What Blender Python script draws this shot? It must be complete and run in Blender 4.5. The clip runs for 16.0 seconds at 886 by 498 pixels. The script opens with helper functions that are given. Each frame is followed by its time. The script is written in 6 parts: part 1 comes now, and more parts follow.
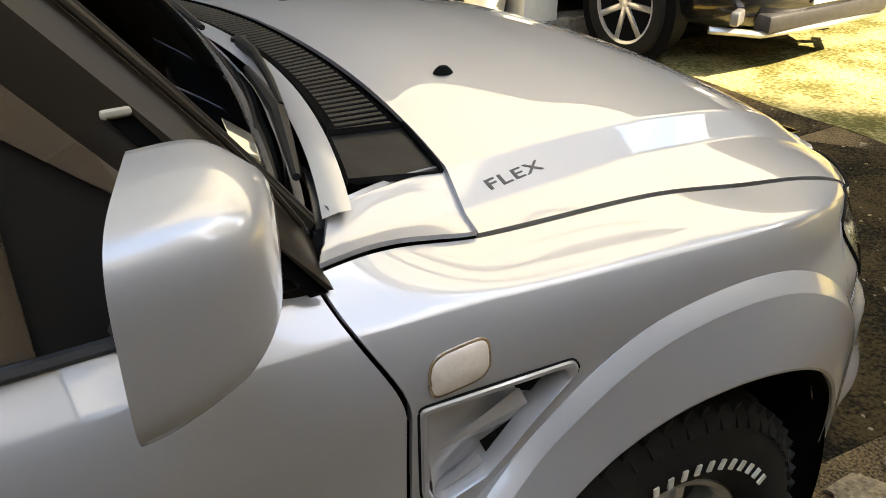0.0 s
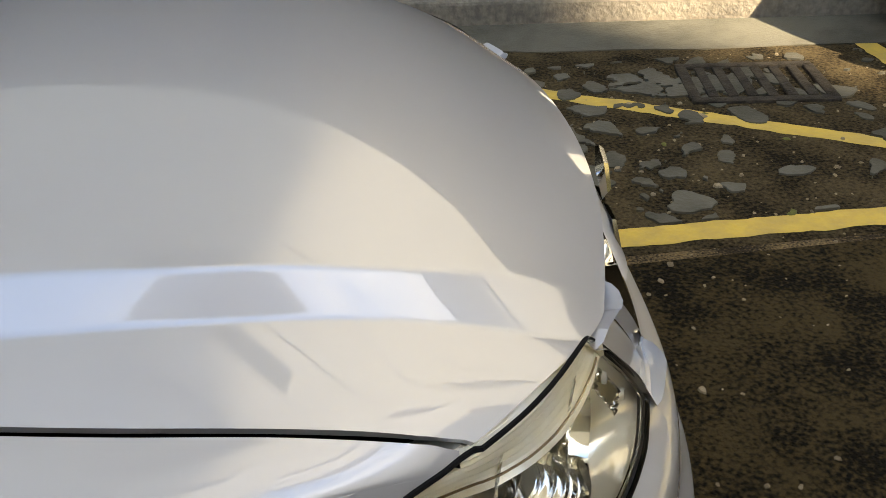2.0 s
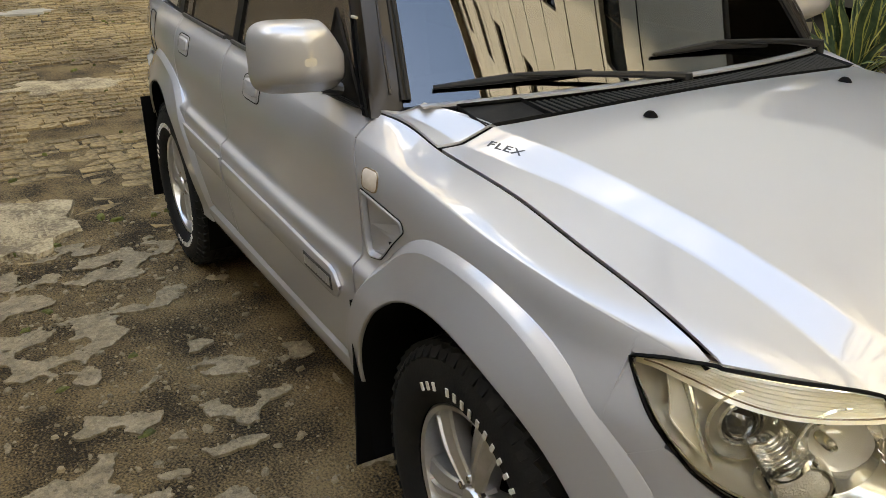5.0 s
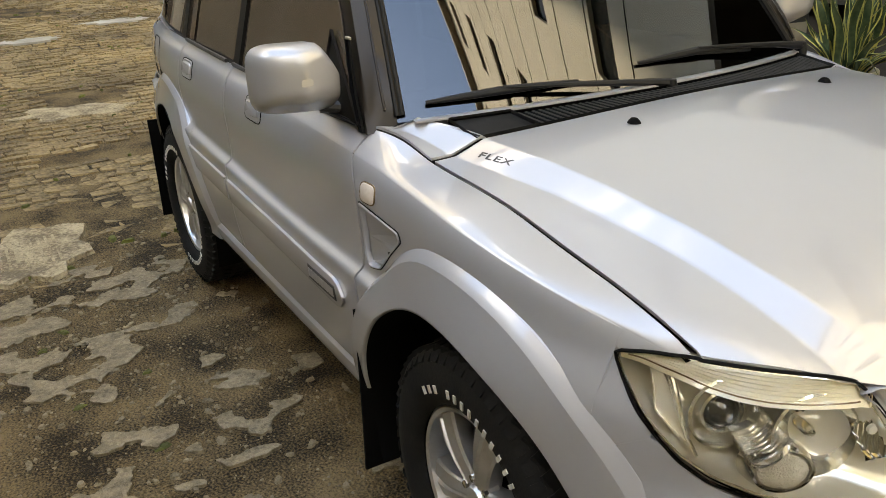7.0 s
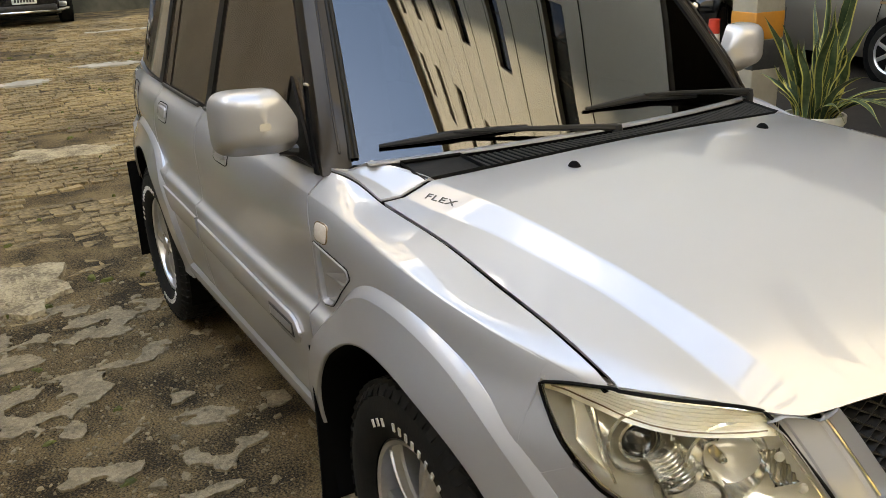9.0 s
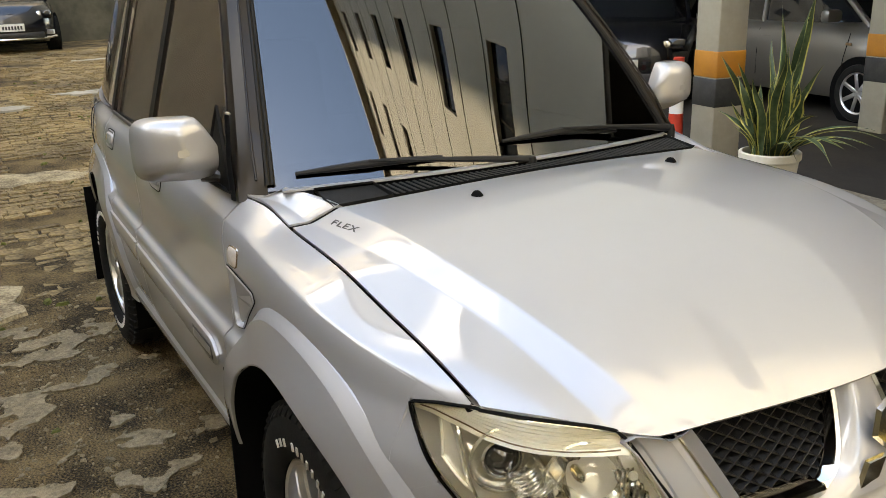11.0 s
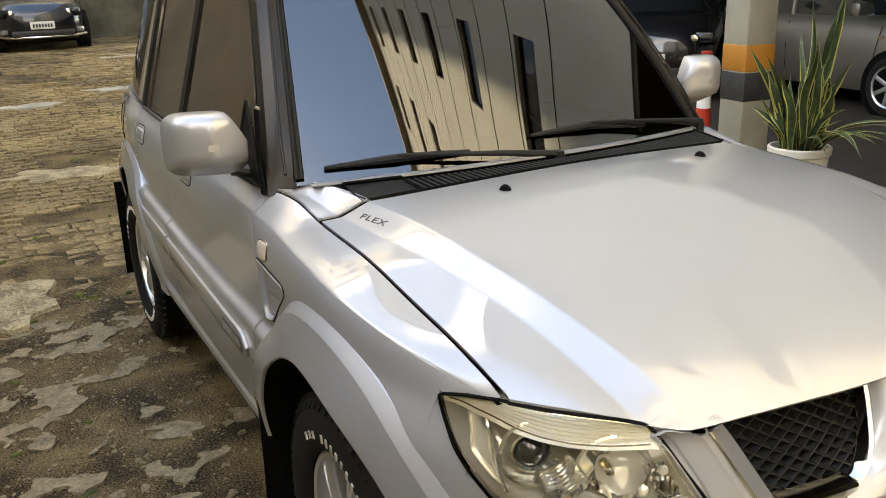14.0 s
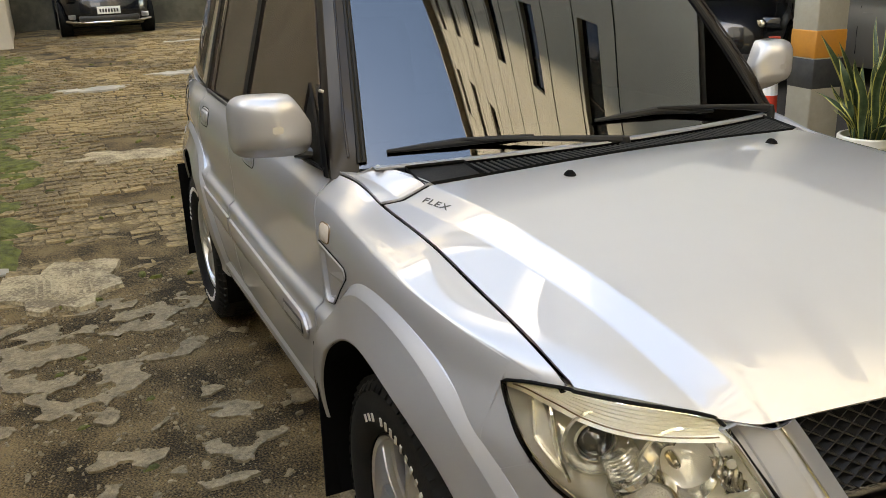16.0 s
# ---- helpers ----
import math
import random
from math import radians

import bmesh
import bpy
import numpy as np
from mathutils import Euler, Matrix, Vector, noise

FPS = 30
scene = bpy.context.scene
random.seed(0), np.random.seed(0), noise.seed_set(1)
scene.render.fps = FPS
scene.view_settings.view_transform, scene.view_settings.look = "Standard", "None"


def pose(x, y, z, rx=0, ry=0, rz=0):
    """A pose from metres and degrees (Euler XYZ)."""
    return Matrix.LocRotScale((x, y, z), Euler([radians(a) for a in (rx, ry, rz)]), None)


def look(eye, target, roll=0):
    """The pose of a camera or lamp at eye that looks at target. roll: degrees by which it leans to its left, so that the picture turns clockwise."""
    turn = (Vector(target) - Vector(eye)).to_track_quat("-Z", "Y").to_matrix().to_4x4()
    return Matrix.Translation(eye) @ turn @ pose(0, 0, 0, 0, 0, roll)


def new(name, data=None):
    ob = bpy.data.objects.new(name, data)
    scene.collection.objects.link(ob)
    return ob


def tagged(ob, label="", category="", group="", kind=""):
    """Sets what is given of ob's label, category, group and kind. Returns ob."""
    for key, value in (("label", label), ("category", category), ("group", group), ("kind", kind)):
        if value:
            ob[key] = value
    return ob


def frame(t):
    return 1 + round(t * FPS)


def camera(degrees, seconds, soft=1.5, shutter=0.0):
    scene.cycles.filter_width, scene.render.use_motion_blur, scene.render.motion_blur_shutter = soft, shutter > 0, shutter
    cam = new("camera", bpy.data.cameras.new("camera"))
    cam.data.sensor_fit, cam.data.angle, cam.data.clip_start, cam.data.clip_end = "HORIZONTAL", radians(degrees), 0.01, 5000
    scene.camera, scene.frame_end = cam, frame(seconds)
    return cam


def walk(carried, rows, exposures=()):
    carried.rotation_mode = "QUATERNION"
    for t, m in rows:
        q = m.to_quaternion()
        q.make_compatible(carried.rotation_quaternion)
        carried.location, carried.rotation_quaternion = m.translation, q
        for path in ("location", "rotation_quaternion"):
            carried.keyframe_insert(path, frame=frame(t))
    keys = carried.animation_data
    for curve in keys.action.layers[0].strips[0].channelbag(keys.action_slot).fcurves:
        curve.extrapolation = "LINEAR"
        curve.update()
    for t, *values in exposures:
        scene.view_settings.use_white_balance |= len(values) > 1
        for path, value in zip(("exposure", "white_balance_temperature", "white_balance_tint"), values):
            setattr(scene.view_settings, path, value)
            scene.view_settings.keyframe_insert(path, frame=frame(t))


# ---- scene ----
cam = camera(54.7, 16.0, soft=0.85)
PATH = [
    (0, (-0.828, -1.442, 1.522), (0.117, 0.038, 0.566), 0.1),
    (0.5, (-0.518, -1.295, 1.485), (0.316, 0.205, 0.458), -0.8),
    (1, (-0.227, -1.249, 1.493), (0.449, 0.27, 0.382), -1.8),
    (1.2, (-0.094, -1.282, 1.489), (0.534, 0.252, 0.37), -1.1),
    (1.5, (0.137, -1.321, 1.492), (0.619, 0.271, 0.382), -2.0),
    (1.7, (0.254, -1.322, 1.515), (0.591, 0.315, 0.416), -3.6),
    (2, (0.41, -1.247, 1.503), (0.529, 0.432, 0.422), -2.9),
    (2.3, (0.54, -1.135, 1.522), (0.392, 0.419, 0.527), -1.9),
    (2.5, (0.585, -1.076, 1.525), (0.273, 0.448, 0.523), -1.0),
    (2.7, (0.658, -1.072, 1.502), (0.043, 0.393, 0.543), -1.6),
    (3, (0.79, -1.068, 1.468), (-0.315, 0.293, 0.505), -2.8),
    (3.5, (0.962, -1.221, 1.535), (-0.431, -0.126, 0.606), -0.9),
    (4, (1.086, -1.466, 1.548), (-0.417, -0.471, 0.681), 0.3),
    (4.5, (1.16, -1.551, 1.58), (-0.399, -0.614, 0.748), 0.5),
    (4.7, (1.182, -1.56, 1.578), (-0.397, -0.634, 0.772), 0.2),
    (6.8, (1.288, -1.581, 1.596), (-0.331, -0.707, 0.814), -2.8),
    (7, (1.289, -1.576, 1.602), (-0.328, -0.686, 0.832), -2.9),
    (7.5, (1.284, -1.561, 1.596), (-0.314, -0.618, 0.852), -2.1),
    (8, (1.317, -1.568, 1.599), (-0.269, -0.582, 0.882), -2.0),
    (8.2, (1.326, -1.573, 1.607), (-0.264, -0.593, 0.894), -2.2),
    (10.3, (1.564, -1.379, 1.622), (-0.133, -0.541, 0.977), -2.1),
    (10.5, (1.571, -1.372, 1.619), (-0.113, -0.493, 0.993), -1.9),
    (11, (1.563, -1.375, 1.617), (-0.087, -0.423, 1.006), -1.6),
    (11.5, (1.555, -1.384, 1.618), (-0.082, -0.424, 0.987), -1.5),
    (12, (1.541, -1.376, 1.611), (-0.077, -0.396, 0.961), -0.5),
    (12.5, (1.538, -1.376, 1.611), (-0.082, -0.407, 0.952), -0.2),
    (13, (1.552, -1.38, 1.615), (-0.086, -0.432, 0.968), -1.0),
    (13.5, (1.57, -1.386, 1.619), (-0.09, -0.462, 0.994), -1.7),
    (14, (1.563, -1.386, 1.615), (-0.112, -0.485, 0.996), -2.0),
    (14.5, (1.566, -1.39, 1.62), (-0.124, -0.509, 1.015), -2.2),
    (15, (1.559, -1.388, 1.616), (-0.146, -0.528, 1.021), -2.2),
    (15.5, (1.55, -1.388, 1.615), (-0.158, -0.543, 1.006), -2.1),
    (16, (1.542, -1.399, 1.608), (-0.181, -0.614, 0.963), -2.2),
]
walk(cam, [(t, look(e, g, r)) for t, e, g, r in PATH], exposures=[(0, 3.05, 8900, 10), (0.5, 2.7, 8500, 10), (1.0, 2.32, 8000, 10), (1.5, 2.52, 8200, 10), (2.5, 2.68, 8350, 10), (3.5, 2.74, 8650, 10), (4.5, 3.22, 9200, 10), (16, 3.27, 9350, 10)])

# ---------------------------------------------------------------- light
world = bpy.data.worlds.new("world")
scene.world = world
world.use_nodes = True
SUN_EL, SUN_AZ = radians(42), math.atan2(0.63, -0.78)   # compass angle from +y towards +x
wn = world.node_tree.nodes
sky = wn.new("ShaderNodeTexSky")
sky.sky_type, sky.sun_disc = "NISHITA", False
sky.dust_density, sky.ozone_density = 0.3, 3.3
sky.sun_elevation, sky.sun_rotation = SUN_EL, SUN_AZ
wn["Background"].inputs[1].default_value = 0.15
# broken white cloud, thinning out towards the zenith
wl = world.node_tree.links
sky_dir, sky_map, puff, cover = wn.new("ShaderNodeTexCoord"), wn.new("ShaderNodeMapping"), wn.new("ShaderNodeTexNoise"), wn.new("ShaderNodeMapRange")
sky_map.inputs["Scale"].default_value = (1.0, 1.0, 1.9)
sky_map.inputs["Location"].default_value = (0.3, 0.1, 0.0)
puff.inputs["Scale"].default_value, puff.inputs["Detail"].default_value, puff.inputs["Roughness"].default_value = 2.6, 7, 0.55
cover.inputs["From Min"].default_value, cover.inputs["From Max"].default_value = 0.46, 0.64
up_part, thin, cloud = wn.new("ShaderNodeSeparateXYZ"), wn.new("ShaderNodeMapRange"), wn.new("ShaderNodeMath")
thin.inputs["From Min"].default_value, thin.inputs["From Max"].default_value = 0.92, 0.78
cloud.operation = "MULTIPLY"
sky_mix = wn.new("ShaderNodeMix")
sky_mix.data_type = "RGBA"
sky_mix.inputs["B"].default_value = (6.5, 6.65, 6.9, 1)
for a_, b_ in ((sky_dir.outputs["Generated"], sky_map.inputs["Vector"]), (sky_map.outputs[0], puff.inputs["Vector"]), (puff.outputs[0], cover.inputs["Value"]),
               (sky_dir.outputs["Generated"], up_part.inputs[0]), (up_part.outputs["Z"], thin.inputs["Value"]), (cover.outputs[0], cloud.inputs[0]), (thin.outputs[0], cloud.inputs[1]),
               (sky.outputs[0], sky_mix.inputs["A"]), (cloud.outputs[0], sky_mix.inputs["Factor"]), (sky_mix.outputs["Result"], wn["Background"].inputs[0])):
    wl.new(a_, b_)
sun = new("sun", bpy.data.lights.new("sun", "SUN"))
sun.data.energy, sun.data.angle, sun.data.color = 3.6, radians(0.5), (1.0, 0.93, 0.82)
sun.matrix_world = look((20 * math.sin(SUN_AZ) * math.cos(SUN_EL), 20 * math.cos(SUN_AZ) * math.cos(SUN_EL), 20 * math.sin(SUN_EL)), (0, 0, 0))


# ---------------------------------------------------------------- materials
def mat(name, base, rough=0.5, metal=0.0, coat=0.0, second=None, scale=8.0, mix=0.5, bump=0.0, bscale=60.0, spec=0.5, trans=0.0, ior=1.5, island=0.0, rvar=0.0, fine=7.0, fmix=0.35):
    """A principled material: a base colour varied to a second one by two scales of noise, fine relief, and a shift from piece to piece."""
    m = bpy.data.materials.new(name)
    m.use_nodes = True
    nt = m.node_tree
    p = nt.nodes["Principled BSDF"]
    p.inputs["Roughness"].default_value = rough
    p.inputs["Metallic"].default_value = metal
    p.inputs["Coat Weight"].default_value = coat
    p.inputs["Coat Roughness"].default_value = 0.03
    p.inputs["Specular IOR Level"].default_value = spec
    p.inputs["Transmission Weight"].default_value = trans
    p.inputs["IOR"].default_value = ior
    p.inputs["Base Color"].default_value = (*base, 1)
    tc = nt.nodes.new("ShaderNodeTexCoord")
    if second or rvar:
        n1, n2 = nt.nodes.new("ShaderNodeTexNoise"), nt.nodes.new("ShaderNodeTexNoise")
        n1.inputs["Scale"].default_value, n1.inputs["Detail"].default_value = scale, 6
        n2.inputs["Scale"].default_value, n2.inputs["Detail"].default_value = scale * fine, 4
        nt.links.new(tc.outputs["Object"], n1.inputs["Vector"])
        nt.links.new(tc.outputs["Object"], n2.inputs["Vector"])
        av = nt.nodes.new("ShaderNodeMath")
        av.operation = "MULTIPLY_ADD"
        av.inputs[1].default_value = fmix
        nt.links.new(n2.outputs[0], av.inputs[0])
        nt.links.new(n1.outputs[0], av.inputs[2])
        mr = nt.nodes.new("ShaderNodeMapRange")
        mr.inputs["From Min"].default_value, mr.inputs["From Max"].default_value = 0.5 + 0.5 * fmix - 0.3 * (1.05 - mix), 0.5 + 0.5 * fmix + 0.3 * (1.05 - mix)
        nt.links.new(av.outputs[0], mr.inputs["Value"])
        fac = mr.outputs[0]
        if island:
            oi, gi = nt.nodes.new("ShaderNodeObjectInfo"), nt.nodes.new("ShaderNodeNewGeometry")
            sm = nt.nodes.new("ShaderNodeMath")
            sm.operation = "ADD"
            nt.links.new(oi.outputs["Random"], sm.inputs[0])
            nt.links.new(gi.outputs["Random Per Island"], sm.inputs[1])
            fr = nt.nodes.new("ShaderNodeMath")
            fr.operation = "FRACT"
            nt.links.new(sm.outputs[0], fr.inputs[0])
            lerp = nt.nodes.new("ShaderNodeMix")
            lerp.inputs["Factor"].default_value = island
            nt.links.new(mr.outputs[0], lerp.inputs["A"])
            nt.links.new(fr.outputs[0], lerp.inputs["B"])
            fac = lerp.outputs["Result"]
        if second:
            mx = nt.nodes.new("ShaderNodeMix")
            mx.data_type = "RGBA"
            mx.inputs["A"].default_value, mx.inputs["B"].default_value = (*base, 1), (*second, 1)
            nt.links.new(fac, mx.inputs["Factor"])
            nt.links.new(mx.outputs["Result"], p.inputs["Base Color"])
        if rvar:
            rr = nt.nodes.new("ShaderNodeMapRange")
            rr.inputs["To Min"].default_value, rr.inputs["To Max"].default_value = max(0.02, rough - rvar), min(1, rough + rvar)
            nt.links.new(fac, rr.inputs["Value"])
            nt.links.new(rr.outputs[0], p.inputs["Roughness"])
    if bump:
        nb, bp = nt.nodes.new("ShaderNodeTexNoise"), nt.nodes.new("ShaderNodeBump")
        nb.inputs["Scale"].default_value, nb.inputs["Detail"].default_value = bscale, 5
        bp.inputs["Strength"].default_value, bp.inputs["Distance"].default_value = bump, 0.02
        nt.links.new(tc.outputs["Object"], nb.inputs["Vector"])
        nt.links.new(nb.outputs[0], bp.inputs["Height"])
        nt.links.new(bp.outputs[0], p.inputs["Normal"])
    return m


SILVER = mat("silver_paint", (0.385, 0.385, 0.39), 0.40, 0.36, 1.0, second=(0.405, 0.405, 0.41), scale=3, mix=0.2, rvar=0.03)
SILVER.node_tree.nodes["Principled BSDF"].inputs["Coat IOR"].default_value = 1.68
SILVER.node_tree.nodes["Principled BSDF"].inputs["Coat Roughness"].default_value = 0.012
BLACK = mat("black_plastic", (0.018, 0.018, 0.019), 0.45, second=(0.03, 0.03, 0.03), scale=20, bump=0.05, bscale=300)
PLASTIC = mat("grey_black_plastic", (0.009, 0.009, 0.0085), 0.5, second=(0.016, 0.0155, 0.015), scale=25, bump=0.05, bscale=300, spec=0.12)
GLOSSBLACK = mat("black_gloss", (0.012, 0.0105, 0.009), 0.5, spec=0.16)
PILLARB = mat("pillar_black", (0.019, 0.0140, 0.0095), 0.3, spec=0.25)
TRIMB = mat("gloss_trim", (0.012, 0.0105, 0.008), 0.45, spec=0.13)
MESHB = mat("matt_black", (0.010, 0.010, 0.010), 0.5, spec=0.25)
LINER = mat("dark_liner", (0.005, 0.005, 0.005), 0.9, spec=0.05)
GLASS = mat("tinted_glass", (0.035, 0.04, 0.04), 0.0, trans=1.0, ior=1.85)
FILM = mat("window_film", (0.165, 0.120, 0.078), 0.02, trans=0.5, ior=1.62)
RUBBER = mat("tyre_rubber", (0.006, 0.006, 0.006), 0.75, second=(0.014, 0.0135, 0.012), scale=12, mix=0.4, bump=0.1, bscale=160, spec=0.22)
ALLOY = mat("alloy", (0.62, 0.62, 0.63), 0.3, 0.85, 0.4, second=(0.5, 0.5, 0.5), scale=18, mix=0.2)
CHROME = mat("chrome", (0.62, 0.60, 0.56), 0.07, 1.0)
REFLECTOR = mat("lamp_reflector", (0.96, 0.94, 0.87), 0.08, 0.8, second=(0.93, 0.90, 0.81), scale=12, mix=0.3)
RIBS = mat("yellowed_ribs", (0.99, 0.97, 0.90), 0.16, 0.1, second=(0.95, 0.86, 0.62), scale=6, mix=0.4)


def clear_cover(name, ior):
    """Thin clear plastic: what is behind it shows straight through, with a gloss on its face."""
    m = bpy.data.materials.new(name)
    m.use_nodes = True
    nt = m.node_tree
    nt.nodes.remove(nt.nodes["Principled BSDF"])
    tr, gl, fr, mx = (nt.nodes.new(k) for k in ("ShaderNodeBsdfTransparent", "ShaderNodeBsdfGlossy", "ShaderNodeFresnel", "ShaderNodeMixShader"))
    tr.inputs["Color"].default_value = (0.985, 0.98, 0.955, 1)
    gl.inputs["Roughness"].default_value = 0.02
    fr.inputs["IOR"].default_value = ior
    nt.links.new(fr.outputs[0], mx.inputs[0])
    nt.links.new(tr.outputs[0], mx.inputs[1])
    nt.links.new(gl.outputs[0], mx.inputs[2])
    nt.links.new(mx.outputs[0], nt.nodes["Material Output"].inputs["Surface"])
    return m


LENS = clear_cover("lamp_lens", 1.4)
DIFFLENS = mat("lamp_inner_lens", (0.84, 0.80, 0.70), 0.15, trans=0.25)
TURNLENS = mat("turn_lens", (0.78, 0.73, 0.63), 0.18, 0.4, bump=0.5, bscale=300)
PROJ = mat("projector_glass", (0.035, 0.034, 0.03), 0.03, coat=1.0, spec=1.0)
MARKER = mat("marker_lens", (0.60, 0.51, 0.42), 0.18, second=(0.68, 0.60, 0.50), scale=60)
HOUSING = mat("lamp_housing", (0.97, 0.945, 0.87), 0.14, 0.4, second=(0.89, 0.85, 0.73), scale=10)
WHITE = mat("white_lettering", (0.7, 0.68, 0.62), 0.6, second=(0.5, 0.48, 0.42), scale=40)
SEALGAP = mat("rubber_and_gap_dark", (0.006, 0.006, 0.006), 0.8, spec=0.08)
ASPHALT = mat("old_asphalt", (0.018, 0.0115, 0.0045), 0.9, second=(0.215, 0.150, 0.073), scale=3.6, mix=0.5, bump=1.0, bscale=80, rvar=0.1, fine=34, fmix=1.0, spec=0.2)
DARKYARD = mat("darker_yard_asphalt", (0.010, 0.0072, 0.0036), 0.9, second=(0.085, 0.062, 0.030), scale=4.5, mix=0.4, bump=1.0, bscale=90, fine=16, fmix=1.0, spec=0.1)
CARSHADE = mat("asphalt_car_shade", (0.006, 0.0046, 0.0024), 0.92, second=(0.058, 0.041, 0.017), scale=4.5, mix=0.5, bump=1.0, bscale=90, fine=16, fmix=1.0, spec=0.1)
KERBM = mat("worn_kerb", (0.13, 0.112, 0.085), 0.9, second=(0.25, 0.215, 0.16), scale=2.5, mix=0.6, bump=0.6, bscale=40, fine=12, fmix=0.6)
WIPER = mat("wiper_rubber", (0.012, 0.012, 0.012), 0.5, spec=0.2)
STONE = mat("paving_stone", (0.11, 0.082, 0.045), 0.9, second=(0.33, 0.258, 0.155), scale=14, mix=0.5, bump=0.7, bscale=60, island=0.45, fine=14, fmix=0.7)
COBBLE = mat("cobble", (0.085, 0.058, 0.026), 0.9, second=(0.37, 0.26, 0.12), scale=1.1, mix=0.5, bump=1.0, bscale=45, island=0.28, fine=34, fmix=0.9)
MOSS = mat("moss", (0.055, 0.060, 0.012), 0.95, second=(0.15, 0.155, 0.03), scale=14, bump=0.8, bscale=90)
FORECOURT = mat("sandy_paving", (0.085, 0.078, 0.018), 0.9, second=(0.34, 0.285, 0.13), scale=3.0, mix=0.55, bump=1.0, bscale=30, fine=12, fmix=0.8, spec=0.2)
PATCH = mat("sandy_concrete", (0.50, 0.395, 0.235), 0.9, second=(0.17, 0.125, 0.07), scale=5, mix=0.5, bump=0.9, bscale=50, fine=12, fmix=0.8)
YELLOW = mat("road_paint", (0.55, 0.37, 0.06), 0.7, second=(0.42, 0.29, 0.07), scale=9, mix=0.5, bump=0.4, bscale=40)
CONCRETE = mat("concrete", (0.28, 0.25, 0.195), 0.85, second=(0.42, 0.375, 0.295), scale=2.5, mix=0.5, bump=0.35, bscale=30)
# The unlit garage's shade is put into these two near-black colours.
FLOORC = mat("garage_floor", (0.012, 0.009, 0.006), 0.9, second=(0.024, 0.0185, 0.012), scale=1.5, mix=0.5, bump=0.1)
GARAGEW = mat("garage_plaster_shaded", (0.05, 0.045, 0.036), 0.9, second=(0.075, 0.068, 0.054), scale=2, mix=0.4, bump=0.1)
PLASTER = mat("plaster", (0.50, 0.44, 0.34), 0.85, second=(0.56, 0.50, 0.40), scale=2, mix=0.4, bump=0.1)
FACADE = mat("facade_paint", (0.40, 0.395, 0.345), 0.8, second=(0.44, 0.435, 0.385), scale=0.6, mix=0.5, bump=0.05)
ORANGE = mat("orange_paint", (0.50, 0.20, 0.02), 0.6, second=(0.42, 0.17, 0.025), scale=6)
BLACKP = mat("black_paint", (0.020, 0.020, 0.019), 0.65, second=(0.036, 0.036, 0.033), scale=7)
GREYP = mat("grey_paint", (0.30, 0.272, 0.21), 0.75, second=(0.35, 0.32, 0.25), scale=4, bump=0.1)
LEAF = mat("leaf_green", (0.020, 0.042, 0.016), 0.45, second=(0.045, 0.075, 0.032), scale=30, mix=0.6)
LEAFEDGE = mat("leaf_margin", (0.42, 0.38, 0.09), 0.5, second=(0.32, 0.31, 0.10), scale=20)
POTW = mat("pot_glaze", (0.72, 0.68, 0.58), 0.55, second=(0.62, 0.58, 0.48), scale=5)
SOIL = mat("soil", (0.03, 0.022, 0.015), 0.95, second=(0.06, 0.045, 0.03), scale=40, bump=1.0)
RED = mat("red_plastic", (0.50, 0.04, 0.02), 0.5)
DARKCAR = mat("dark_paint", (0.012, 0.013, 0.016), 0.25, 0.3, 1.0)
GREYCAR = mat("grey_blue_paint", (0.010, 0.011, 0.015), 0.25, 0.4, 0.5)
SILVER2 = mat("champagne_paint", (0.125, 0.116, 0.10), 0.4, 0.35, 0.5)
PLATE = mat("plate_white", (0.75, 0.74, 0.70), 0.5)
WALLYARD = mat("dark_unseen_plaster", (0.20, 0.185, 0.15), 0.9, second=(0.13, 0.125, 0.09), scale=1.0, mix=0.5, bump=0.3)
WALLFAR = mat("far_plaster", (0.46, 0.42, 0.34), 0.85, second=(0.24, 0.21, 0.16), scale=0.25, mix=0.75)
IRON = mat("rusty_iron", (0.018, 0.015, 0.011), 0.85, second=(0.05, 0.041, 0.029), scale=15, mix=0.5, bump=0.5, bscale=80, spec=0.2)
WALLOLD = mat("mossy_wall", (0.045, 0.042, 0.028), 0.9, second=(0.10, 0.092, 0.065), scale=1.2, mix=0.6, bump=0.4)
AMBER = mat("amber_lens", (0.30, 0.19, 0.10), 0.25, trans=0.4)


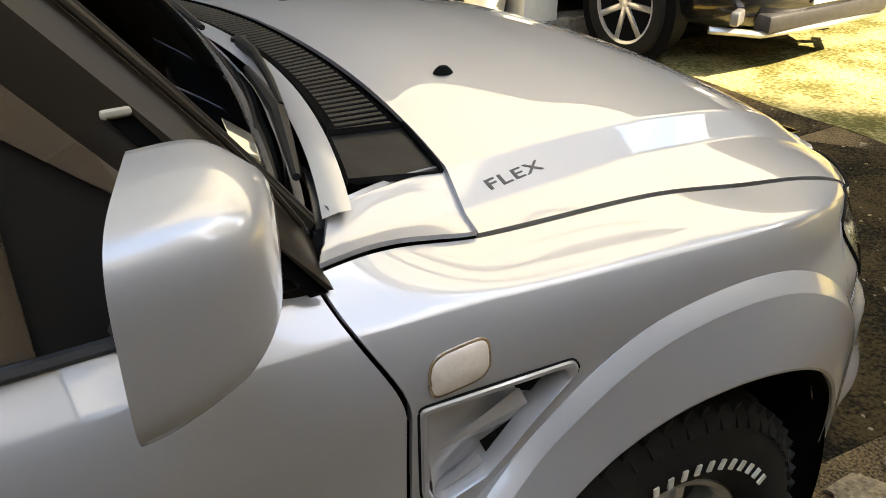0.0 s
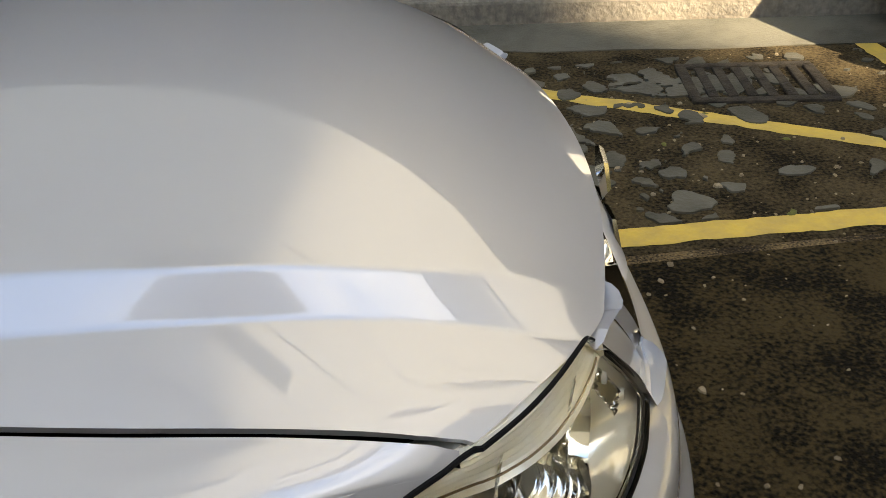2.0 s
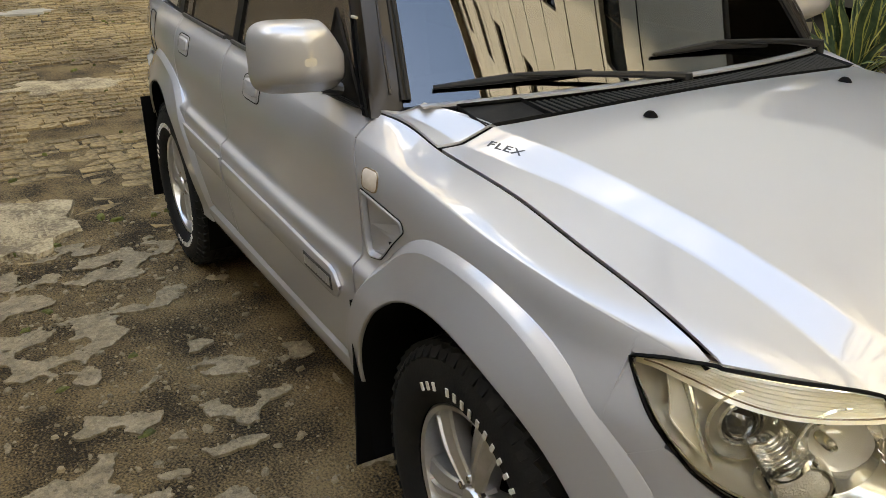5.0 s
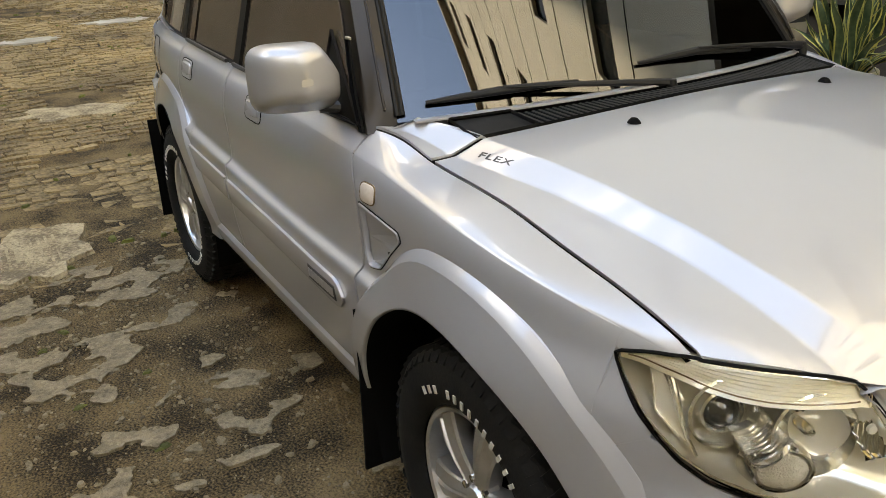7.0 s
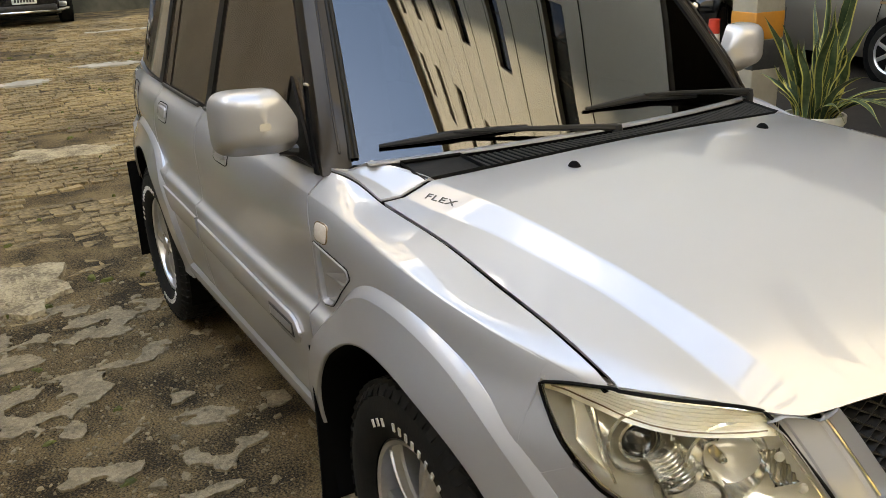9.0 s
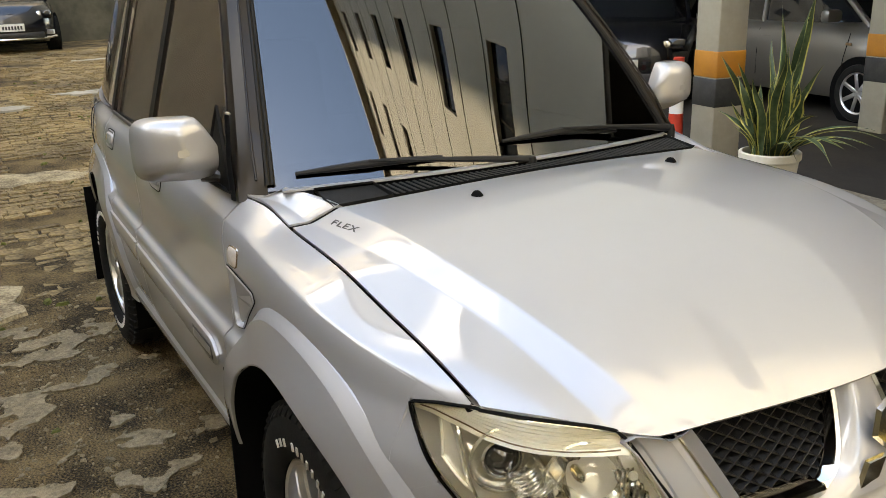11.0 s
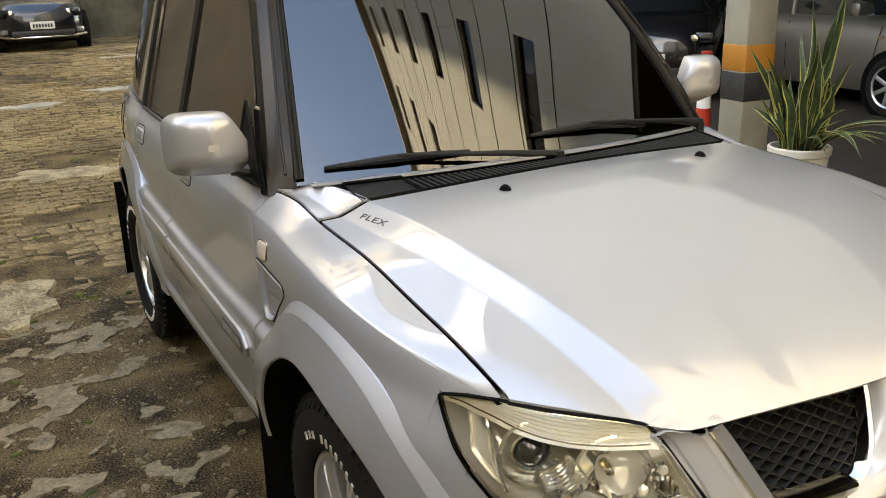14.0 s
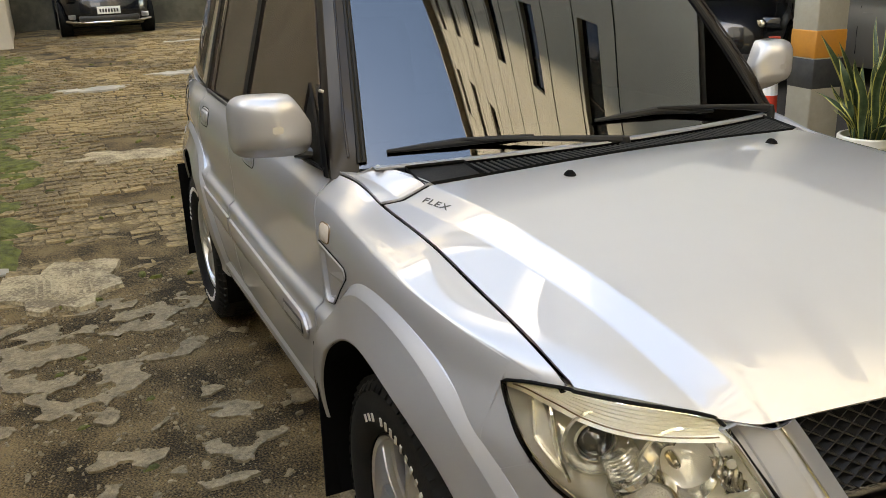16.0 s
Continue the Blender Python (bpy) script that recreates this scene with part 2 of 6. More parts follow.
# ---------------------------------------------------------------- mesh tools
class Geo:
    """Collects faces for one mesh."""

    def __init__(self):
        self.v, self.f, self.m = [], [], []

    def add(self, v, f, mi=0):
        n = len(self.v)
        self.v += [tuple(map(float, p)) for p in v]
        self.f += [tuple(i + n for i in q) for q in f]
        self.m += [mi] * len(f)
        return self

    def grid(self, P, depth=0.0, flip=False, mi=0, closed=False, skip=()):
        """A sheet through the points P[i][j], with its rim folded back by depth (not along the sides in skip: 0 first row, 1 last row, 2 first column, 3 last)."""
        P = np.asarray(P, float)
        nu, nv = P.shape[:2]
        f = []
        for i in range(nu - (0 if closed else 1)):
            k = (i + 1) % nu
            for j in range(nv - 1):
                f.append((i * nv + j, k * nv + j, k * nv + j + 1, i * nv + j + 1))
        v = P.reshape(-1, 3)
        if depth:
            du, dv = np.gradient(P, axis=0), np.gradient(P, axis=1)
            nn = np.cross(du, dv)
            nn /= np.linalg.norm(nn, axis=2, keepdims=True) + 1e-12
            back = P - nn * depth * (-1 if flip else 1)
            rim = [(i, 0) for i in range(nu)] + [(nu - 1, j) for j in range(1, nv)] + [(i, nv - 1) for i in range(nu - 2, -1, -1)] + [(0, j) for j in range(nv - 2, 0, -1)]
            side_ = [2] * (nu - 1) + [1] * (nv - 1) + [3] * (nu - 1) + [0] * (nv - 1)
            n0 = len(v)
            v = np.vstack([v, [back[i, j] for i, j in rim]])
            for a in range(len(rim)):
                if side_[a] in skip:
                    continue
                b = (a + 1) % len(rim)
                ia, ib = rim[a][0] * nv + rim[a][1], rim[b][0] * nv + rim[b][1]
                f.append((ib, ia, n0 + a, n0 + b))
        if flip:
            f = [q[::-1] for q in f]
        return self.add(v, f, mi)

    def box(self, c, s, m=None, bev=0.0, mi=0):
        bm = bmesh.new()
        bmesh.ops.create_cube(bm, size=1)
        bmesh.ops.scale(bm, vec=s, verts=bm.verts)
        if bev:
            bmesh.ops.bevel(bm, geom=bm.edges, offset=bev, segments=2, affect="EDGES", profile=0.5)
        t = Matrix.Translation(c) @ (m or Matrix())
        bm.transform(t)
        bm.verts.index_update()
        self.add([x.co for x in bm.verts], [[x.index for x in q.verts] for q in bm.faces], mi)
        bm.free()
        return self

    def tube(self, path, r, n=8, closed=False, cap=True, mi=0, flat=1.0):
        P = [Vector(p) for p in path]
        k = len(P)
        rr = r if hasattr(r, "__len__") else [r] * k
        rings, up = [], Vector((0, 0, 1))
        for i in range(k):
            a, b = P[(i - 1) % k] if (closed or i) else P[0], P[(i + 1) % k] if (closed or i < k - 1) else P[-1]
            t = (b - a).normalized()
            s = t.cross(up)
            if s.length < 1e-3:
                s = t.cross(Vector((1, 0, 0)))
            s.normalize()
            w = s.cross(t)
            rings.append([P[i] + (s * math.cos(2 * math.pi * j / n) + w * flat * math.sin(2 * math.pi * j / n)) * rr[i] for j in range(n)])
        v = [p for q in rings for p in q]
        f = []
        for i in range(k if closed else k - 1):
            i2 = (i + 1) % k
            for j in range(n):
                j2 = (j + 1) % n
                f.append((i * n + j, i * n + j2, i2 * n + j2, i2 * n + j))
        if cap and not closed:
            f += [tuple(range(n))[::-1], tuple((k - 1) * n + j for j in range(n))]
        return self.add(v, f, mi)

    def lathe(self, prof, m=None, n=32, mi=0, close=True):
        """Turns the profile [(radius, height), ...] about z."""
        m = m or Matrix()
        k = len(prof)
        v = [m @ Vector((r * math.cos(2 * math.pi * i / n), r * math.sin(2 * math.pi * i / n), h)) for i in range(n) for r, h in prof]
        f = [(i * k + j + 1, ((i + 1) % n) * k + j + 1, ((i + 1) % n) * k + j, i * k + j) for i in range(n) for j in range(k - 1)]
        return self.add(v, f, mi)

    def prism(self, poly, h, m=None, mi=0, bev=0.0):
        """A flat shape [(x, y), ...] raised by h along z, its top edge drawn in by bev."""
        m = m or Matrix()
        n = len(poly)
        c = np.mean(poly, axis=0)
        top = [(x + (c[0] - x) * bev, y + (c[1] - y) * bev) for x, y in poly]
        v = [m @ Vector((x, y, 0)) for x, y in poly] + [m @ Vector((x, y, h)) for x, y in top]
        f = [tuple(range(n))[::-1], tuple(range(n, 2 * n))] + [(i, (i + 1) % n, n + (i + 1) % n, n + i) for i in range(n)]
        return self.add(v, f, mi)

    def mirror(self):
        g = Geo()
        g.v, g.f, g.m = [(x, -y, z) for x, y, z in self.v], [q[::-1] for q in self.f], list(self.m)
        return g

    def mesh(self, name, mats, smooth=True, angle=32):
        me = bpy.data.meshes.new(name)
        me.from_pydata(self.v, [], self.f)
        for q in mats if isinstance(mats, (list, tuple)) else [mats]:
            me.materials.append(q)
        me.polygons.foreach_set("material_index", self.m)
        me.polygons.foreach_set("use_smooth", [smooth] * len(self.f))
        me.update()
        if smooth:
            me.set_sharp_from_angle(angle=radians(angle))
        return me


def part(name, geo, material, parent=None, label="", smooth=True, angle=32):
    """Links the shape as one mesh object, under a thing or a part."""
    ob = new(name, geo.mesh(name, material, smooth, angle))
    ob.parent = parent
    return tagged(ob, label)


def thing(name, label, category, group="", kind="", m=None):
    ob = new(name)
    if m:
        ob.matrix_world = m
    return tagged(ob, label, category, group, kind)


def curve(*pts):
    """A smooth, monotone curve through (x, y) pairs."""
    X, Y = np.array([p[0] for p in pts], float), np.array([p[1] for p in pts], float)
    d = np.diff(Y) / np.diff(X)
    s = np.zeros(len(X))
    s[1:-1] = np.where(d[:-1] * d[1:] > 0, 2 * d[:-1] * d[1:] / (d[:-1] + d[1:] + 1e-12), 0)
    s[0], s[-1] = d[0], d[-1]

    def at(x):
        x = np.asarray(x, float)
        i = np.clip(np.searchsorted(X, x) - 1, 0, len(X) - 2)
        h = X[i + 1] - X[i]
        t = np.clip((x - X[i]) / h, 0, 1)
        return (2 * t**3 - 3 * t**2 + 1) * Y[i] + (t**3 - 2 * t**2 + t) * h * s[i] + (3 * t**2 - 2 * t**3) * Y[i + 1] + (t**3 - t**2) * h * s[i + 1]
    return at


def step(a, b, x):
    t = np.clip((np.asarray(x, float) - a) / (b - a), 0, 1)
    return t * t * (3 - 2 * t)


def lerp(a, b, t):
    return a + (b - a) * t


def bars(geo, m, width, height, count, gap=0.25, deep=0.002):
    """Plain bars in a row, in place of writing, in the x-y plane of m."""
    w = width / count
    for i in range(count):
        geo.box(m @ Vector((-width / 2 + w * (i + 0.5), 0, 0)), (w * (1 - gap), height, deep), m.to_3x3().to_4x4())
    return geo


def word(name, text, size, m, material, parent, deep=0.003):
    """Raised lettering."""
    c = bpy.data.curves.new(name, "FONT")
    c.body, c.size, c.extrude, c.align_x, c.align_y = text, size, deep / 2, "CENTER", "CENTER"
    c.space_character, c.offset = 1.15, size * 0.012
    tmp = new(name, c)
    me = bpy.data.meshes.new_from_object(tmp.evaluated_get(bpy.context.evaluated_depsgraph_get()))
    bpy.data.objects.remove(tmp)
    me.transform(m)
    me.materials.clear()
    me.materials.append(material)
    ob = new(name, me)
    ob.parent = parent
    return ob


# ---------------------------------------------------------------- the silver car: its form
# x forward from the front axle, y to the car's left, z up. Half-widths are positive; the right side is at -y.
XC, NE = -0.30, 3.1
nose = curve((0.30, 1.06), (0.45, 1.10), (0.60, 1.10), (0.75, 1.055), (0.85, 1.008), (0.90, 0.985), (1.05, 0.96))
b_front = curve((0.30, 0.83), (0.50, 0.855), (0.70, 0.867), (0.80, 0.876), (0.90, 0.849), (1.00, 0.84), (1.10, 0.82))
b_side = curve((0.36, 0.80), (0.45, 0.825), (0.60, 0.846), (0.70, 0.8505), (0.741, 0.8530), (0.749, 0.8515), (0.770, 0.8275), (0.778, 0.8247), (0.80, 0.8240), (0.86, 0.8250), (0.95, 0.829), (1.04, 0.818), (1.12, 0.80))
body_line = curve((-3.2, 0.085), (-2.1, 0.045), (-1.6, 0.025), (-1.3, 0.012), (-0.8, 0.0), (-0.45, 0.0))   # rise of the door crease towards the tail
gap_z = curve((-3.2, 1.13), (-1.5, 1.105), (-0.60, 1.088), (-0.53, 1.0855), (-0.467, 1.081), (-0.43, 1.0755), (-0.38, 1.0645), (-0.314, 1.051), (-0.04, 1.034), (0.17, 0.998), (0.30, 0.976), (0.38, 0.956), (0.43, 0.939), (0.459, 0.922), (0.56, 0.90), (0.658, 0.878), (0.80, 0.86))
gap_y = curve((-3.2, 0.60), (-2.9, 0.70), (-2.4, 0.760), (-1.5, 0.775), (-0.75, 0.770), (-0.62, 0.760), (-0.54, 0.745), (-0.467, 0.727), (-0.40, 0.717), (-0.314, 0.713), (-0.04, 0.712), (0.17, 0.707), (0.30, 0.703), (0.38, 0.699), (0.43, 0.694), (0.459, 0.688), (0.56, 0.60), (0.62, 0.52), (0.658, 0.437), (0.70, 0.30))


crease_z = curve((-3.2, 1.085), (-2.2, 1.075), (-1.5, 1.066), (-0.54, 1.042), (-0.30, 1.027), (-0.10, 1.014), (0.10, 0.993), (0.27, 0.963), (0.38, 0.936), (0.47, 0.90))


def half_width(x, z):
    w = step(-0.45, 0.15, x)
    b = lerp(b_side(z - body_line(x) * step(1.0, 0.8, z)), b_front(z), w)
    return b - 0.105 * np.clip((-1.9 - x) / 1.2, 0, 1.3) ** 2.2


def shoulder(x, z, y):
    """Rounds the side over to the line along which it meets the bonnet or the glass."""
    gz = gap_z(x)
    zc = np.minimum(crease_z(x), gz - 0.012)
    yc = y - 0.011 * step(0.50, 0.36, x)
    gy = np.minimum(gap_y(x), yc - 0.004)
    below = yc + (y - yc) * (1 - np.exp(-np.clip(zc - z, 0, 1) / 0.022))
    f = np.clip((z - zc) / (gz - zc), 0, 1)
    above = yc + (gy - yc) * f ** lerp(1.75, 1.1, step(-0.34, -0.50, x))
    return np.where(x < 0.47, np.where(z > zc, above, below), y)


def side(x, z):
    x, z = np.broadcast_arrays(np.asarray(x, float), np.asarray(z, float))
    t = np.clip((x - XC) / nose(z), 0, 0.995)
    y = half_width(x, z) * (1 - t**NE) ** (1 / NE)
    return shoulder(x, z, y)


def front(a, z, out=0.0):
    """A point of the front end at the plan angle a (degrees from straight ahead, to the right) and height z."""
    a, z = np.broadcast_arrays(np.asarray(a, float), np.asarray(z, float))
    r = np.radians(np.abs(a))
    c, s = np.cos(r) ** (2 / NE), np.sin(r) ** (2 / NE)
    x = XC + nose(z) * c
    y = shoulder(x, z, half_width(x, z) * s)
    n = np.stack([np.cos(r), np.sin(r)])
    return np.stack([x + out * n[0], -np.sign(a) * (y + out * n[1]), z + 0 * x], axis=-1)


def side_sheet(x0, x1, lo, hi, nx, nz, out=0.0, relief=None):
    P = np.zeros((nx, nz, 3))
    for i, x in enumerate(np.linspace(x0, x1, nx)):
        a, b, c = lo(x), hi(x), min(float(crease_z(x)), float(gap_z(x)) - 0.012)
        if nz > 30:
            c = min(max(c, a + 0.004), b - 0.002)
            zz = np.concatenate([a + (c - a) * (1 - (1 - np.linspace(0, 1, nz - 12)) ** 1.25), np.linspace(c, b, 13)[1:]])
        else:
            zz = a + (b - a) * (1 - (1 - np.linspace(0, 1, nz)) ** 1.7)
        xx = x + (0.062 * step(1.09, 0.93, zz)) * max(0.0, 1 - abs(x + 0.537) / 0.14)
        y = side(xx, zz) + out
        if relief:
            y = y + relief(xx, zz)
        P[i] = np.stack([xx, -y, zz], axis=-1)
    if nx > 60:   # fair the shoulder lengthwise
        w = 9
        for j in range(nz - 13, nz):
            for c in (1, 2):
                q = P[:, j, c]
                e = np.concatenate([2 * q[0] - q[w:0:-1], q, 2 * q[-1] - q[-2:-w - 2:-1]])
                fade = step(0.0, 0.1, np.minimum(np.linspace(0, 1, nx), np.linspace(1, 0, nx)))
                P[:, j, c] = q * (1 - fade) + fade * np.convolve(e, np.hanning(2 * w + 3)[1:-1] / np.hanning(2 * w + 3)[1:-1].sum(), "valid")
    return P


def both(name, geo, material, parent, label="", angle=32):
    """The part on the right side and its mirror image on the left."""
    return part(name, geo, material, parent, label, angle=angle), part(name, geo.mirror(), material, parent, label, angle=angle)


WHEELS = (-0.03, -2.45)
WR = 0.360


def arch(x, r):
    """The height of the wheel openings' edge over x."""
    z = 0.0
    for c in WHEELS:
        if abs(x - c) < r:
            z = max(z, WR + math.sqrt(r * r - (x - c) ** 2))
    return z


def inside(poly, x, z):
    k = np.zeros(np.shape(z), bool)
    n = len(poly)
    for i in range(n):
        (x1, z1), (x2, z2) = poly[i], poly[(i + 1) % n]
        c = ((z1 > z) != (z2 > z)) & (x < (x2 - x1) * (z - z1) / (z2 - z1 + 1e-12) + x1)
        k ^= c
    return k


car = thing("silver_suv", "silver five-door compact off-road car with dark tinted windows, parked", "car")

# ---- bonnet
crown = curve((-0.33, 1.109), (-0.22, 1.118), (-0.10, 1.125), (0.10, 1.113), (0.20, 1.099), (0.30, 1.081), (0.40, 1.053), (0.50, 1.016), (0.58, 0.979), (0.66, 0.938), (0.73, 0.897))
ridge_z = curve((-0.33, 1.092), (-0.10, 1.088), (0.0, 1.082), (0.10, 1.074), (0.20, 1.060), (0.30, 1.042), (0.40, 1.013), (0.50, 0.977), (0.58, 0.940), (0.66, 0.898), (0.75, 0.85))
wing_z = curve((-0.33, 1.060), (-0.10, 1.053), (0.0, 1.048), (0.10, 1.037), (0.20, 1.023), (0.30, 1.005), (0.40, 0.981), (0.50, 0.945), (0.58, 0.915), (0.66, 0.880), (0.75, 0.84))
ridge_in = curve((-0.33, 0.597), (-0.10, 0.577), (0.0, 0.568), (0.10, 0.561), (0.20, 0.551), (0.30, 0.534), (0.40, 0.511), (0.50, 0.482), (0.58, 0.457), (0.66, 0.434), (0.75, 0.40))
ridge_out = curve((-0.33, 0.663), (-0.10, 0.637), (0.0, 0.620), (0.10, 0.605), (0.20, 0.590), (0.30, 0.573), (0.40, 0.558), (0.50, 0.541), (0.58, 0.528), (0.66, 0.51), (0.75, 0.50))


hood_gap = curve((-0.40, 1.066), (-0.314, 1.051), (-0.04, 1.034), (0.17, 0.998), (0.30, 0.976), (0.38, 0.958), (0.46, 0.938), (0.56, 0.910), (0.66, 0.878), (0.75, 0.84))
hood_lip = curve((0.0, 0.905), (0.22, 0.898), (0.40, 0.886), (0.437, 0.878), (0.48, 0.887), (0.505, 0.895), (0.555, 0.908), (0.62, 0.917), (0.692, 0.922), (0.74, 0.945))


def bonnet_z(x, y):
    def raw(yy):
        zi = ridge_z(x)
        zg = hood_gap(x) + 0.002
        yi, yo, yg = ridge_in(x), ridge_out(x), float(gap_y(min(x, 0.38)))
        yo = min(yo, yg - 0.004)
        yi = min(yi, yo - 0.004)
        zo = wing_z(x)
        c = crown(x) - (crown(x) - zi) * (np.abs(yy) / yi) ** 2
        return np.where(np.abs(yy) < yi, c, np.interp(np.abs(yy), [yi, yo, yg], [zi, zo, zg]))
    return sum(raw(y + k) for k in (-0.003, 0, 0.003)) / 3


def bonnet_front(y):
    y = abs(y)
    return 0.722 - 0.064 * (y / 0.437) ** 2 if y < 0.437 else 0.658 - 0.199 * ((y - 0.437) / 0.255) ** 1.35


def bonnet_rear(y):
    return -0.225 - 0.085 * (abs(y) / 0.713) ** 2.2


drop_y = np.linspace(0, 0.70, 71)
drop_z = np.array([max(0.004, float(bonnet_z(bonnet_front(min(q, 0.692)), q)) - float(hood_lip(q))) for q in drop_y])
for _ in range(2):
    drop_z = np.array([np.mean(drop_z[max(0, i - 3):i + 4]) for i in range(71)])


def bonnet_column(x):
    """Half-widths from the middle to the edge, crowded along the two pressed creases."""
    edge = float(gap_y(x)) - 0.007 if x < 0.459 else 0.681
    yo = min(float(ridge_out(x)), edge - 0.016)
    yi = min(float(ridge_in(x)), yo - 0.02)
    near = np.array((-0.008, -0.005, -0.003, -0.001, 0.001, 0.003, 0.005, 0.008))
    return np.concatenate([np.linspace(0, yi - 0.014, 34), yi + near, np.linspace(yi + 0.012, yo - 0.012, 8), yo + near, np.linspace(yo + 0.011, edge, 14)])


half = np.zeros((72, 90, 3))
for i in range(72):
    for j, u in enumerate(np.linspace(0, 1, 90)):
        x, y = 0.1, 0.7 * i / 71
        for _ in range(5):
            x = lerp(bonnet_rear(y), bonnet_front(min(y, 0.692)), u)
            y = float(bonnet_column(x)[i])
        d = max(0, 1 - (bonnet_front(min(y, 0.692)) - x) / 0.085) ** 1.7
        half[i, j] = x, y, float(bonnet_z(x, y)) - float(np.interp(y, drop_y, drop_z)) * d
fair = np.hanning(13)[1:-1] / np.hanning(13)[1:-1].sum()   # evens out the height lengthwise
for i in range(72):
    half[i, 5:-5, 2] = np.convolve(half[i, :, 2], fair, "valid")
P = np.concatenate([(half * np.array((1, -1, 1)))[:0:-1], half])
bonnet = part("bonnet", Geo().grid(P, 0.008, flip=True), SILVER, car)
for s in (-1, 1):
    z0 = float(bonnet_z(-0.108, s * 0.313))
    g = Geo().lathe([(0, 0.012), (0.006, 0.011), (0.011, 0.006), (0.014, 0.0)], Matrix.Translation((-0.108, s * 0.313, z0)) @ Matrix.Diagonal((1.25, 1, 1, 1)), 14)
    part("washer_nozzle", g, LINER, bonnet, "black plastic washer nozzle")
# Dark strip added below the bonnet gap to give it its shade.
ch = Geo().grid([[(x, -(float(gap_y(x)) - 0.003 + d), float(gap_z(x)) - 0.016) for d in (-0.010, 0.010)] for x in np.linspace(-0.52, 0.455, 60)])
both("gap_channel", ch, SEALGAP, bonnet, "dark strip added for shade under the bonnet gap")
bz = lambda x, y: float(bonnet_z(x, y))
mid = Vector((-0.194, -0.622, bz(-0.194, -0.622)))
tz = Vector((-(bz(-0.15, -0.63) - bz(-0.24, -0.63)) / 0.09, -(bz(-0.196, -0.618) - bz(-0.196, -0.642)) / 0.024, 1)).normalized()
tx = Vector((0.095, 0.017, 0))
tx = (tx - tz * tx.dot(tz)).normalized()
ty = tz.cross(tx)
tag = word("badge", "FLEX", 0.042, Matrix.Translation(mid - tz * 0.0012) @ Matrix((tx, ty, tz)).transposed().to_4x4() @ Matrix.Diagonal((1.02, 0.56, 1, 1)), BLACK, bonnet, 0.004)
tagged(tag, "small dark raised FLEX lettering")

# ---- front wings, with marker lamp and side vent
VENT = [(-0.462, 0.938), (-0.262, 0.926), (-0.252, 0.908), (-0.309, 0.862), (-0.347, 0.826), (-0.378, 0.800), (-0.430, 0.787), (-0.446, 0.790), (-0.458, 0.815)]


def wing_lo(x):
    x += 0.062 * max(0.0, 1 - abs(x + 0.537) / 0.14)
    return max(0.42, arch(x, 0.462)) if x < 0.287 else lerp(0.691, 0.797, (x - 0.287) / 0.18)


lamp_side = curve((0.355, 0.903), (0.383, 0.866), (0.417, 0.827), (0.452, 0.795), (0.47, 0.78))


def wing_hi(x):
    return float(gap_z(x)) if x < 0.3555 else float(lamp_side(x))


def vent_relief(x, zz):
    return np.where(inside(VENT, x, zz), -0.034, 0.0)


g = Geo().grid(side_sheet(-0.535, 0.455, lambda x: wing_lo(x) if x < 0.3555 else lerp(0.910, 0.919, (x - 0.355) / 0.102), lambda x: float(gap_z(x)), 170, 130, relief=vent_relief), 0.005, skip=(1,))
g.grid(side_sheet(0.352, 0.449, lambda x: wing_lo(x), lambda x: min(wing_hi(x), float(lamp_side(max(x, 0.3555)))), 14, 40, out=-0.0004), 0.02, skip=(0, 3))
wing, wing_l = both("front_wing", g, SILVER, car)


def on_side(x, z, out=0.0):
    return (x, -(float(side(x, z)) + out), z)


def shrink(poly, k):
    c = np.mean(poly, axis=0)
    return [(c[0] + (p[0] - c[0]) * k, c[1] + (p[1] - c[1]) * k) for p in poly]


def rounded(poly, n=4):
    out = []
    m_ = len(poly)
    for i in range(m_):
        a, b, c = (np.array(poly[(i + d) % m_]) for d in (0, 1, 2))
        f, g_ = min(0.45, 0.008 / np.linalg.norm(b - a)), min(0.45, 0.008 / np.linalg.norm(c - b))
        p, q = lerp(b, a, f), lerp(b, c, g_)
        out += [lerp(lerp(p, b, t), lerp(b, q, t), t) for t in np.linspace(0, 1, n)]
    return out


right_x, right_z = np.array((-0.425, -0.378, -0.347, -0.309, -0.262)), np.array((0.792, 0.804, 0.830, 0.864, 0.912))


def vent_floor(u, v):
    """u from the rear to the front edge, v up."""
    xl, zl = lerp(-0.440, -0.456, v), lerp(0.794, 0.930, v)
    k = v * 4
    xr, zr = float(np.interp(k, range(5), right_x)), float(np.interp(k, range(5), right_z))
    return lerp(xl, xr, u), lerp(zl, zr, u), -0.008 - 0.026 * u


def vent_pt(x, z, o):
    return on_side(x, z, o)


